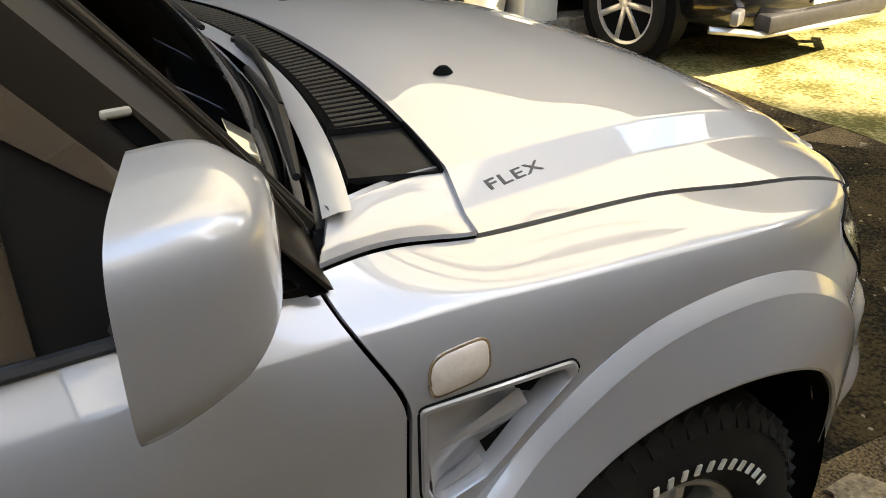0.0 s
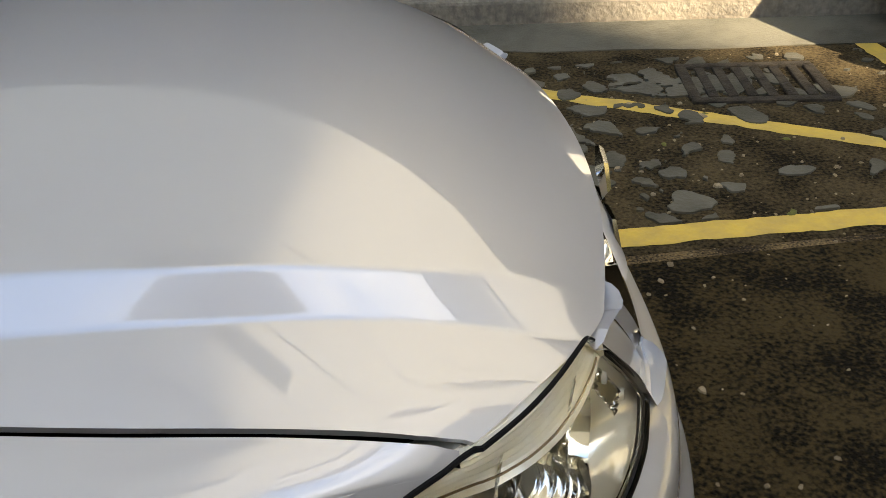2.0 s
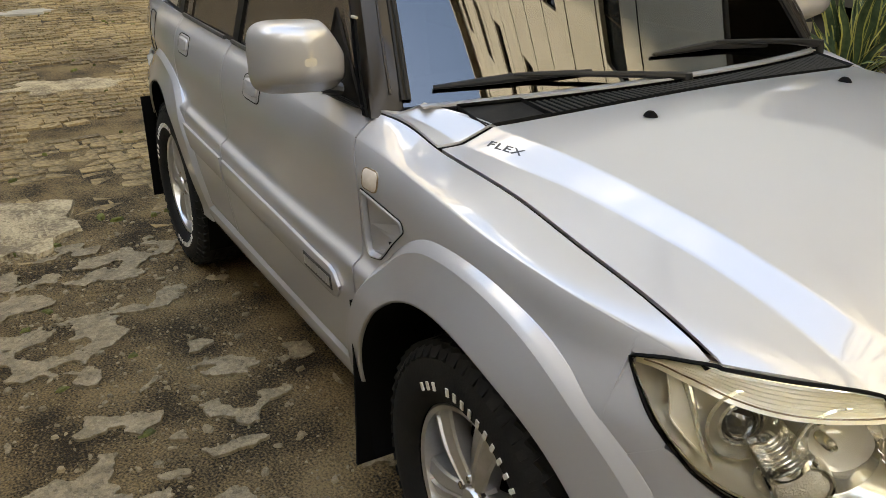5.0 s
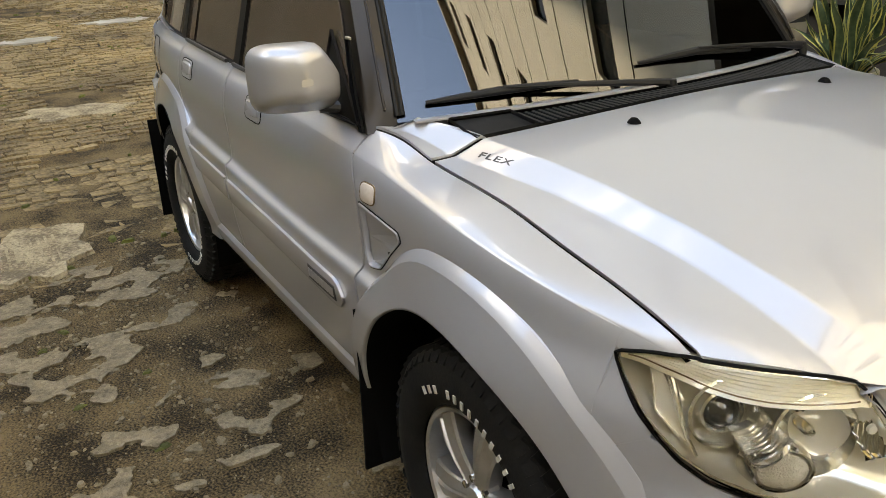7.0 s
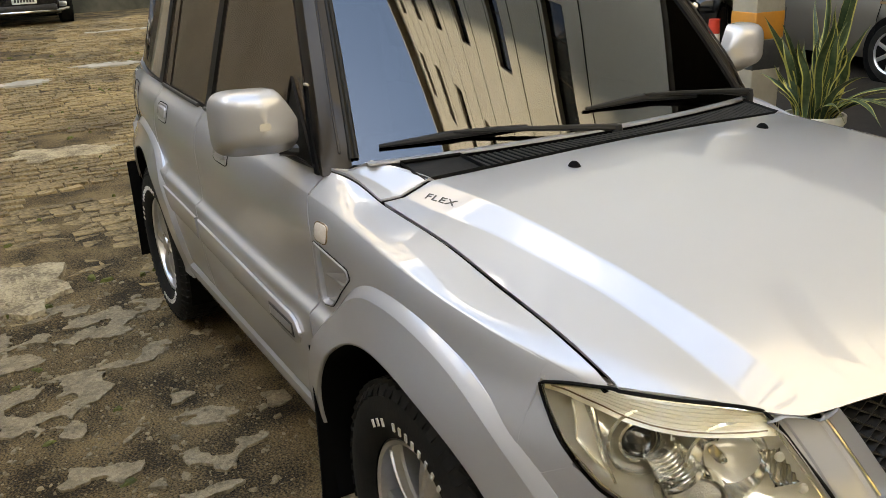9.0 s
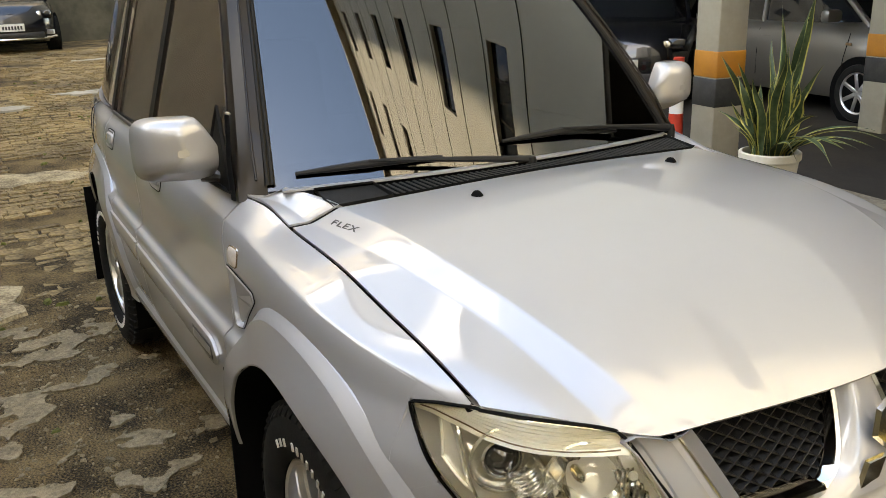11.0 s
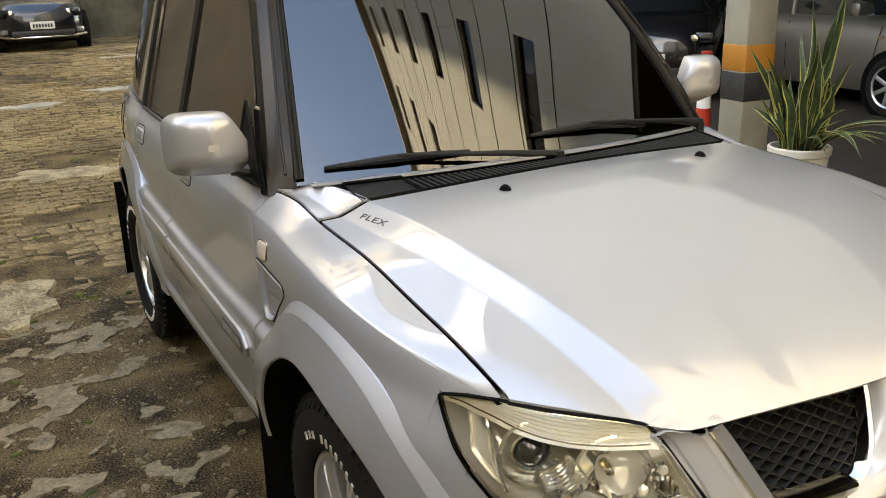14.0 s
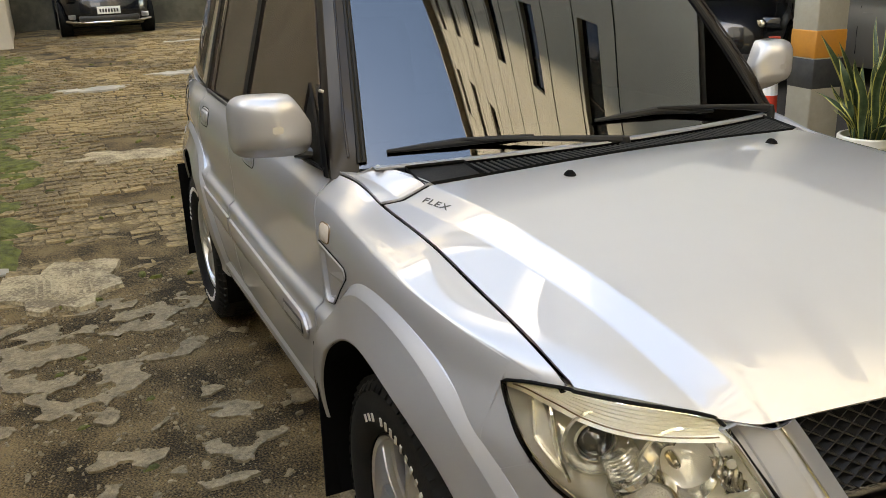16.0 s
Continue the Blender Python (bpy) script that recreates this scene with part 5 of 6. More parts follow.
# ---- the block above the garage, with upright windows
def facade():
    t = thing("apartment_block", "tall cream apartment block over the garage with long dark windows", "building")
    t.matrix_world = GM
    V, top, low = 0.35, 22.5, 3.3
    cols = [-0.4 + 5.4 * k for k in range(-4, 5)]
    rows = [5.9 + 2.9 * k for k in range(6)]
    us = [-28.0] + sorted([c + d for c in cols for d in (-1.35, 1.35)]) + [28.0]
    zs = [low] + sorted([r + d for r in rows for d in (0.0, 0.75)]) + [top]
    g = Geo()
    for i in range(len(us) - 1):
        for j in range(len(zs) - 1):
            if i % 2 == 1 and j % 2 == 1 and not (us[i] < -3 and zs[j] < 10):
                u0, u1, z0, z1 = us[i], us[i + 1], zs[j], zs[j + 1]
                a, b = V, V + 0.18
                g.add([(u0, a, z0), (u1, a, z0), (u1, a, z1), (u0, a, z1), (u0, b, z0), (u1, b, z0), (u1, b, z1), (u0, b, z1)], [(0, 1, 5, 4), (1, 2, 6, 5), (2, 3, 7, 6), (3, 0, 4, 7)])
            else:
                g.add([(us[i], V, zs[j]), (us[i + 1], V, zs[j]), (us[i + 1], V, zs[j + 1]), (us[i], V, zs[j + 1])], [(0, 1, 2, 3)])
    part("facade_wall", g, FACADE, t, smooth=False)
    part("roof_slab", Geo().box((0, 7.5, top + 0.15), (56.4, 15.2, 0.3)), CONCRETE, t, smooth=False)
    part("end_wall", Geo().box((-27.9, 7.6, 13.6), (0.2, 14.3, 17.8)).box((27.9, 7.6, 13.6), (0.2, 14.3, 17.8)), FACADE, t, smooth=False)
    for z in [5.35 + 1.45 * k for k in range(12)]:
        part("joint", Geo().box((0, V - 0.002, z), (56, 0.014, 0.03)), SEALGAP, t, "dark level joint line", smooth=False)
    pane = Geo().box((0, V + 0.15, 0.375), (2.68, 0.02, 0.74)).mesh("pane", GLASSW, smooth=False)
    frm = Geo().box((-0.45, V + 0.13, 0.375), (0.04, 0.03, 0.74)).box((0.45, V + 0.13, 0.375), (0.04, 0.03, 0.74)).mesh("window_frame", IRON, smooth=False)
    for c in cols:
        for r in rows:
            if c < -3 and r < 10:
                continue
            w = new("window", pane)
            w.parent, w.location = t, (c, 0, r)
            q = new("window_frame", frm)
            q.parent = w
    return t


GLASSW = mat("window_glass", (0.010, 0.012, 0.014), 0.04, spec=0.45)
facade()


fc = [(3.05 + 0.12 * noise.noise((i * 0.7, 5, 0)), -3.3 + i * 0.42) for i in range(15)] + [(12, 2.0), (12, -3.3)]
tagged(new("forecourt", Geo().prism(fc[::-1], 0.006, Matrix.Translation((0, 0, -0.002))).mesh("forecourt", FORECOURT, smooth=False)), "sandy mossy paving in front of the yard", "paving", kind="structure")


# ---- the unseen tower beyond the yard, set to keep it in shade, and the yard wall
def tower():
    m = Matrix.Translation((20.13, -43.52, 0)) @ Matrix.Rotation(math.atan2(0.63, 0.78), 4, "Z")
    t = thing("distant_tower", "high plain apartment tower across the street", "building", m=m)
    part("tower_wall", Geo().box((0, -4, 40), (30, 12, 80)), PLASTER, t, smooth=False)
    # Unseen taller block, added to hold yard and facade in shade.
    part("stair_tower", Geo().box((-9.2, -4.5, 42), (43.6, 13, 84)), PLASTER, t, smooth=False)
    # Unseen wing, added to narrow the sunlit part of the forecourt.
    part("tower_wing", Geo().box((37, -4.5, 28), (30, 13, 56)), PLASTER, t, smooth=False)
    part("roof_edge", Geo().box((0, -4, 80.1), (30.4, 12.4, 0.4)), CONCRETE, t, smooth=False)


tower()
# Unseen block ahead of the car, added to darken its front reflections.
across = thing("reflection_block", "unseen low plain block added to darken the car's front reflections", "building", m=Matrix.Translation((33, -12, 0)))
part("wall", Geo().box((0, 0, 5), (10, 32, 10)), WALLYARD, across, smooth=False)
part("roof", Geo().box((0, 0, 10.15), (10.5, 32.5, 0.3)), CONCRETE, across, smooth=False)
far = thing("far_building", "stained cream building behind the yard in the sun", "building", m=Matrix.Translation((-34, -6, 0)))
part("far_wall", Geo().box((-4, 0, 16), (8, 44, 32)), WALLFAR, far, smooth=False)
part("parapet", Geo().box((-4, 0, 32.2), (8.3, 44.3, 0.4)), CONCRETE, far, smooth=False)
for yy in range(-18, 20, 4):
    for zz in range(5, 32, 3):
        part("window", Geo().box((0.01, yy, zz), (0.06, 1.3, 1.2)), GLASSW, far, smooth=False)
# Unseen wall; its dark tone is set to dim the car's side.
wall("yard_wall", -18.9, 9.0, -3.6, -3.35, -0.2, 3.3, WALLYARD, "unseen grey-beige plastered yard wall, toned to darken the car's side", "wall", Matrix())
wall("end_wall", -19.2, -18.9, -9, 0.95, 0, 2.9, WALLOLD, "old mossy plaster wall behind the parked hatchback", "wall", Matrix())
wall("end_wall_2", -19.2, -18.9, 0.95, 3.2, 0, 1.62, WALLOLD, "low old mossy plaster wall under a bright gap", "wall", Matrix())
wall("end_wall_3", -19.2, -18.9, 3.2, 9, 0, 2.9, WALLOLD, "old mossy plaster wall behind the parked hatchback", "wall", Matrix())
wall("wall_pier", -19.15, -18.85, 2.1, 2.45, 1.62, 2.9, WALLOLD, "old plaster pier in the gap of the wall", "wall", Matrix(), bev=0.02)
wall("side_wall", -18.9, -14.6, -2.6, -1.70, 0, 2.4, PLASTER, "pale plastered wall end", "wall", Matrix(), bev=0.02)
wall("gutter_strip", -14.2, -13.9, 0.6, 4.2, 0.30, 0.42, CONCRETE, "pale concrete strip across the yard", "kerb", Matrix(), bev=0.02)


# ---- pillars
def pillar(u, v, w, label, grp="garage pillars"):
    t = thing("garage_pillar", label, "pillar", grp, m=GM @ Matrix.Translation((u, v, 0)))
    part("shaft", Geo().box((0, 0, 1.66), (w, w, 3.08), bev=0.012), GREYP, t, angle=50)
    part("black_band", Geo().box((0, 0, 0.69), (w + 0.006, w + 0.006, 0.225), bev=0.012), BLACKP, t, "black painted band", angle=50)
    part("orange_band", Geo().box((0, 0, 0.905), (w + 0.007, w + 0.007, 0.205), bev=0.012), ORANGE, t, "orange painted band", angle=50)


def to_g(x, y):
    q = GM.inverted() @ Vector((x, y, 0))
    return q.x, q.y


for x, y, w in ((-3.20, 3.90, 0.27), (-3.22, 6.10, 0.27)):
    u, v = to_g(x, y)
    pillar(u, v, w, "grey concrete garage pillar with orange and black bands")
u, v = to_g(2.80, 3.05)
t = thing("white_column", "low white painted post on the kerb", "pillar", m=GM @ Matrix.Translation((u, v + 0.12, 0)))
part("shaft", Geo().box((0, 0, 0.62), (0.26, 0.26, 1.0), bev=0.01), POTW, t)


# ---- pots and the snake plant
def pot(x, y, z, r, h, label, stand=False):
    t = thing("plant_pot", label, "pot", "white plant pots", m=Matrix.Translation((x, y, z)))
    part("pot_wall", Geo().lathe([(0, 0.0), (r * 0.70, 0.0), (r * 0.74, 0.02), (r * 0.93, h * 0.86), (r * 0.96, h * 0.87), (r, h * 0.89), (r, h * 0.985), (r * 0.97, h), (r * 0.90, h), (r * 0.88, h * 0.9), (0, h * 0.9)], None, 40), POTW, t)
    part("potting_soil", Geo().lathe([(0, h * 0.915), (r * 0.5, h * 0.92), (r * 0.885, h * 0.905)], None, 24), SOIL, t, "dark potting soil")
    return t


POT = (-2.20, 3.33)
pot(*POT, 0.0, 0.20, 0.44, "round white glazed plant pot with a thick rim")
pot(2.12, 3.30 + 0.05, 0.13, 0.19, 0.36, "round white plant pot on the kerb")
pot(2.52, 3.24 + 0.05, 0.13, 0.17, 0.34, "round white plant pot on the kerb")
plant = thing("snake_plant", "snake plant with long green yellow-edged leaves in a white pot", "plant", m=Matrix.Translation((*POT, 0.40)))
rng = random.Random(5)
for i in range(46):
    a = rng.uniform(0, 2 * math.pi)
    r0 = rng.uniform(0.01, 0.12)
    ln = rng.uniform(0.45, 0.78) if i < 26 else rng.uniform(0.22, 0.42)
    tilt = rng.uniform(0.04, 0.30) if i < 26 else rng.uniform(0.15, 0.6)
    wd = rng.uniform(0.016, 0.025)
    if i in (2, 9, 15):
        ln, tilt = rng.uniform(0.98, 1.12), rng.uniform(0.05, 0.16)
    if i >= 38:
        a, ln, wd, tilt = rng.uniform(-0.7, 0.35), rng.uniform(0.5, 0.82), 0.021, rng.uniform(0.75, 1.15)
    tw, ph, wav = rng.uniform(-2.4, 2.4), rng.uniform(0, 6), rng.uniform(0.008, 0.022)
    base = Vector((r0 * math.cos(a), r0 * math.sin(a), 0))
    g = Geo()
    rows_ = []
    for u in np.linspace(0, 1, 22):
        bend = tilt * (0.55 + 0.75 * u)
        c = base + Vector((math.cos(a) * math.sin(bend), math.sin(a) * math.sin(bend), math.cos(bend))) * ln * u
        d = a + math.pi / 2 + tw * u + 0.35 * math.sin(ph + 7 * u)
        s = Vector((math.cos(d), math.sin(d), 0.12 * math.sin(ph + 9 * u)))
        c = c + Vector((math.cos(a + 1.3), math.sin(a + 1.3), 0)) * wav * math.sin(ph + 8 * u) * (0.3 + u)
        ww = wd * (0.55 + 0.75 * math.sin(math.pi * min(1, u * 0.85 + 0.10)) ** 0.9) * (1 if u < 0.72 else max(0.015, (1 - u) / 0.28) ** 0.75) * (1 + 0.07 * math.sin(ph + 23 * u))
        n = Vector((math.cos(a), math.sin(a), -0.2))
        rows_.append([c + s * ww * k - n * 0.45 * ww * (1 - k * k) for k in (-1, -0.78, -0.3, 0.3, 0.78, 1)])
    for j, mi in ((0, 1), (1, 0), (2, 0), (3, 0), (4, 1)):
        A_ = np.array([[r_[j], r_[j + 1]] for r_ in rows_])
        g.grid(A_, mi=mi)
    part("leaf", g, [LEAF, LEAFEDGE], plant, angle=60)

post = thing("marker_post", "red and white plastic marker post", "post", m=Matrix.Translation((-3.55, 3.82, 0)))
part("post_base", Geo().lathe([(0, 0), (0.16, 0), (0.16, 0.03), (0.08, 0.06)], None, 24), BLACK, post)
for i, (z0, z1, mt) in enumerate(((0.05, 0.48, RED), (0.48, 0.68, PLATE), (0.68, 0.82, PLATE), (0.82, 0.93, RED))):
    k0, k1 = 0.075 - 0.035 * z0, 0.075 - 0.035 * z1
    part("band", Geo().lathe([(0, z0), (k0, z0), (k1, z1), (0, z1)], None, 24), mt, post)


# ---------------------------------------------------------------- other parked cars
def parked_car(m, paint, label, L=4.0, W=1.68, H=1.46, wheel_r=0.31, suv=0.0, lamps=True):
    t = thing("parked_car", label, "car", "other parked cars", m=m)
    n = 56

    def ring(z, x0, x1, hw, e=4.2):
        xc, a = (x0 + x1) / 2, (x1 - x0) / 2
        out = []
        for k in np.linspace(0, 2 * math.pi, n, endpoint=False):
            c, s = math.cos(k), math.sin(k)
            out.append((xc + a * math.copysign(abs(c) ** (2 / e), c), hw * math.copysign(abs(s) ** (2 / e), s), z))
        return out
    f, b, w = L * 0.5, -L * 0.5, W / 2
    z0, zb = 0.20 + suv * 0.08, 0.90 + suv * 0.12
    rings = [ring(z0, b + 0.10, f - 0.10, w - 0.08), ring(z0 + 0.06, b + 0.03, f - 0.02, w - 0.03), ring(0.45, b, f, w), ring(0.60, b, f - 0.01, w), ring(0.70, b + 0.01, f - 0.05, w - 0.005), ring(zb - 0.10, b + 0.03, f - 0.14, w - 0.03), ring(zb - 0.02, b + 0.06, f - 0.30, w - 0.07), ring(zb + 0.03, b + 0.12, f - 0.62, w - 0.13), ring(zb + 0.06, b + 0.2, f - 1.0, w - 0.2), ring(zb + 0.07, b + 0.3, f - 1.2, 0.1)]
    part("body", Geo().grid(np.array(rings).transpose(1, 0, 2), closed=True), paint, t, angle=45)
    cab = [ring(zb + 0.0, b + 0.10, f - 0.80, w - 0.11, 5), ring(zb + 0.22, b + 0.22, f - 1.10, w - 0.17, 5), ring(H - 0.10, b + 0.42, f - 1.50, w - 0.27, 5)]
    part("glazing", Geo().grid(np.array(cab).transpose(1, 0, 2), closed=True), GLASSW, t, "dark windows", angle=45)
    roof = [ring(H - 0.10, b + 0.40, f - 1.48, w - 0.262, 5), ring(H - 0.03, b + 0.46, f - 1.56, w - 0.31, 5), ring(H, b + 0.7, f - 1.85, w - 0.45, 4), ring(H + 0.005, b + 1.1, f - 2.2, 0.05, 4)]
    part("roof", Geo().grid(np.array(roof).transpose(1, 0, 2), closed=True), paint, t, angle=45)
    for s in (-1, 1):
        part("pillar", Geo().tube([(f - 0.84, s * (w - 0.13), zb), (f - 1.12, s * (w - 0.165), zb + 0.22), (f - 1.52, s * (w - 0.262), H - 0.09)], 0.032, 8), paint, t)
        for x in (-0.25, b + 0.62):
            part("pillar", Geo().tube([(x, s * (w - 0.105), zb), (x - 0.04, s * (w - 0.165), zb + 0.22), (x - 0.10, s * (w - 0.262), H - 0.09)], 0.03, 8), paint, t)
    wx = (f - 0.80, b + 0.72)
    for x in wx:
        for s in (-1, 1):
            mm = Matrix.Translation((x, s * (w - 0.10), wheel_r)) @ pose(0, 0, 0, 90 if s < 0 else -90)
            part("arch", Geo().lathe([(0, 0.095), (wheel_r + 0.055, 0.098), (wheel_r + 0.065, 0.09)], mm, 36), LINER, t)
            tw_ = part("wheel", Geo().lathe([(wheel_r * 0.66, 0.02), (wheel_r * 0.70, 0.11), (wheel_r * 0.8, 0.118), (wheel_r * 0.94, 0.112), (wheel_r, 0.085), (wheel_r, -0.1)], mm, 36), RUBBER, t)
            sp = Geo().lathe([(wheel_r * 0.71, 0.112), (wheel_r * 0.66, 0.105), (wheel_r * 0.62, 0.05)], mm, 36)
            sp.lathe([(0, 0.104), (0.05, 0.10), (0.055, 0.06)], mm, 18)
            for i in range(7):
                q = mm @ Matrix.Rotation(2 * math.pi * i / 7, 4, "Z")
                sp.box(q @ Vector((wheel_r * 0.36, 0, 0.088)), (wheel_r * 0.62, 0.042, 0.03), q.to_3x3().to_4x4(), 0.008)
            part("rim", sp, ALLOY, tw_)
    lo = Geo().box((f - 0.055, 0, 0.33), (0.12, W * 0.62, 0.10), bev=0.02).box((f - 0.11, 0, 0.66), (0.10, W * 0.45, 0.055), bev=0.02)
    part("air_intake", lo, BLACK, t)
    part("bumper_strip", Geo().tube([(f - 0.22, -w + 0.10, 0.29), (f - 0.04, -w * 0.62, 0.27), (f - 0.005, 0, 0.265), (f - 0.04, w * 0.62, 0.27), (f - 0.22, w - 0.10, 0.29)], 0.022, 8), CHROME if suv < 1 else ALLOY, t)
    part("front_badge", Geo().lathe([(0.052, 0.0), (0.05, 0.012), (0.042, 0.012), (0.04, 0.0)], Matrix.Translation((f - 0.055, 0, 0.665)) @ pose(0, 0, 0, 0, 90), 28), CHROME, t)
    pl = part("number_plate", Geo().box((f + 0.004, 0, 0.47), (0.012, 0.40, 0.13), bev=0.004), PLATE, t)
    bm_ = Geo()
    bars(bm_, Matrix.Translation((f + 0.012, 0, 0.465)) @ Matrix(((0, 0, 1, 0), (1, 0, 0, 0), (0, 1, 0, 0), (0, 0, 0, 1))), 0.34, 0.06, 7, 0.35)
    part("plate_bars", bm_, BLACK, pl, smooth=False)
    for s in (-1, 1):
        hl = Geo()
        hl.box((f - 0.20, s * (w - 0.30), 0.68), (0.16, 0.36, 0.13), pose(0, 0, 0, 0, -12, -s * 24), 0.035)
        h = part("headlamp", hl, GLASSW, t, "clear headlamp")
        part("reflector", Geo().lathe([(0, 0.02), (0.035, 0.016), (0.05, 0.0)], Matrix.Translation((f - 0.105, s * (w - 0.36), 0.69)) @ pose(0, 0, 0, 0, 78), 20).lathe([(0, 0.02), (0.03, 0.016), (0.042, 0.0)], Matrix.Translation((f - 0.14, s * (w - 0.24), 0.69)) @ pose(0, 0, 0, 0, 74, -s * 20), 20), CHROME, h)
        part("fog_lamp", Geo().box((f - 0.115, s * (w - 0.20), 0.37), (0.05, 0.13, 0.08), pose(0, 0, 0, 0, 0, -s * 25), 0.012), ALLOY, t)
        part("door_mirror", Geo().box((f - 1.16, s * (w + 0.06), zb + 0.10), (0.12, 0.20, 0.13), bev=0.04), paint, t)
        part("door_handle", Geo().box((-0.12, s * (w - 0.035), zb - 0.14), (0.17, 0.03, 0.035), bev=0.012), paint, t)
        seam = Geo().tube([(f - 1.05, s * (w - 0.005), 0.35), (f - 1.02, s * (w + 0.001), 0.6), (f - 1.0, s * (w - 0.045), zb - 0.06)], 0.004, 5)
        part("door_seam", seam, SEALGAP, t)
        seam = Geo().tube([(-0.22, s * (w - 0.005), 0.35), (-0.22, s * (w + 0.001), 0.6), (-0.24, s * (w - 0.045), zb - 0.06)], 0.004, 5)
        part("door_seam", seam, SEALGAP, t)
        part("side_repeater", Geo().box((f - 0.98, s * (w - 0.012), 0.74), (0.07, 0.012, 0.028), bev=0.005), AMBER, t)
    return t


def place(x, y, z, head):
    return Matrix.Translation((x, y, z)) @ Matrix.Rotation(radians(head), 4, "Z")


parked_car(place(-17.6, -0.05, 0.45, 0), GREYCAR, "dark grey hatchback parked by the end wall", 3.9, 1.66, 1.47)
parked_car(place(3.85, 3.78, 0.0, -90), DARKCAR, "black crossover standing half out of the garage in the sun", 4.3, 1.78, 1.62, 0.34, 1.0)
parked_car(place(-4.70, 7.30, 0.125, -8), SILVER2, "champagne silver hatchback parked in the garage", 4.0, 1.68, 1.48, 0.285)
parked_car(place(-7.3, 6.7, 0.125, -45), DARKCAR, "black car parked deep in the dark garage", 4.2, 1.72, 1.46, 0.31)


# ---------------------------------------------------------------- paint, plates and stones on the ground
def stripe(p, q, w, label="worn yellow road marking"):
    p, q = Vector((*p, 0)), Vector((*q, 0))
    d = (q - p).normalized()
    s = Vector((-d.y, d.x, 0))
    n = max(6, int((q - p).length / 0.035))
    g = Geo()
    g.grid([[p + (q - p) * (i / n) + s * (w / 2 * k + 0.012 * noise.noise((i * 0.35, k * 9.1, p.x * 3 + p.y)) + 0.008 * noise.noise((i * 1.7, k * 5.3, p.y))) + Vector((0, 0, 0.005)) for k in (-1, 1)] for i in range(n + 1)], flip=True)
    ob = new("road_marking", g.mesh("road_marking", YELLOW))
    return tagged(ob, label, "road marking", kind="structure")


stripe((0.35, 1.05), (2.83, 1.045), 0.105)
stripe((0.6, 2.62), (2.72, 1.30), 0.095)
stripe((2.775, 0.99), (2.80, 3.0), 0.10)


def blob(r, seed, stretch=1.0, n=11, rough=0.32, turn=0.0):
    out = []
    for i in range(n):
        a = 2 * math.pi * i / n
        k = r * (1 + rough * 1.5 * noise.noise((math.cos(a) * 0.9 + seed * 7.7, math.sin(a) * 0.9, seed * 1.3)) + rough * 0.55 * math.sin(seed * 91.7 + i * (2.3 + math.sin(seed * 13.1))))
        x, y = k * math.cos(a) * stretch, k * math.sin(a)
        out.append((x * math.cos(turn) - y * math.sin(turn), x * math.sin(turn) + y * math.cos(turn)))
    return out


def slab(name, x, y, poly, h, material, label, cat):
    ob = new(name, Geo().prism(poly, h, Matrix.Translation((0, 0, -0.004)), bev=0.03).mesh(name, material, smooth=False))
    ob.location = (x, y, float(rise(x)))
    return tagged(ob, label, cat, kind="structure")


strip_poly = [(-4.0 + i * 0.4, -0.62 + 0.16 * noise.noise((i * 0.6, 0, 3)) + (0.16 if i > 8 else 0)) for i in range(17)] + [(2.4, -0.01), (-4.0, -0.01)]
ob = slab("concrete_strip", 0, 0, strip_poly, 0.012, WALLOLD, "patchy mossy concrete strip along the kerb", "pavement")
ob.matrix_world = GM
slab("repair_patch", -3.25, -1.50, blob(0.31, 3.3, 1.25, 26, 0.30, 0.2), 0.030, PATCH, "pale concrete repair patch with ribs", "paving")
slab("repair_patch_2", -6.3, -0.9, blob(0.30, 5.1, 1.5, 22, 0.4, 1.5), 0.026, PATCH, "pale concrete repair patch", "paving")
slab("repair_patch_3", -10.6, 0.35, blob(0.24, 6.2, 1.8, 20, 0.3, 1.6), 0.020, CONCRETE, "pale concrete repair patch", "paving")
slab("repair_patch_4", -9.9, -0.85, blob(0.22, 8.2, 1.8, 20, 0.3, 1.6), 0.022, CONCRETE, "pale concrete repair patch", "paving")
ribs = Geo()
for i in range(8):
    ribs.box((-3.22, -1.60 + i * 0.038, 0.026), (0.40, 0.014, 0.010), bev=0.004)
tagged(new("patch_ribs", ribs.mesh("patch_ribs", PATCH)), "raised ribs pressed into the concrete patch", "paving", kind="structure")
cover = thing("drain_cover", "dark cast-iron drain cover set in the paving", "drain cover", m=Matrix.Translation((2.08, 2.22, 0)) @ Matrix.Rotation(radians(-8), 4, "Z"))
part("cover_frame", Geo().box((0, 0.2, 0.006), (0.62, 0.05, 0.02), bev=0.005).box((0, -0.2, 0.006), (0.62, 0.05, 0.02), bev=0.005).box((0.29, 0, 0.006), (0.05, 0.38, 0.02), bev=0.005).box((-0.29, 0, 0.006), (0.05, 0.38, 0.02), bev=0.005), IRON, cover)
for i in range(6):
    part("bar", Geo().box((-0.21 + 0.084 * i, 0, 0.008), (0.045, 0.34, 0.016), bev=0.005), IRON, cover)
dr = thing("small_drain", "small square grey drain cover in the paving", "drain cover", m=Matrix.Translation((-3.66, -1.80, 0.004)))
part("drain_plate", Geo().box((0, 0, 0.004), (0.12, 0.12, 0.016), bev=0.004), CONCRETE, dr)
moss = Geo()
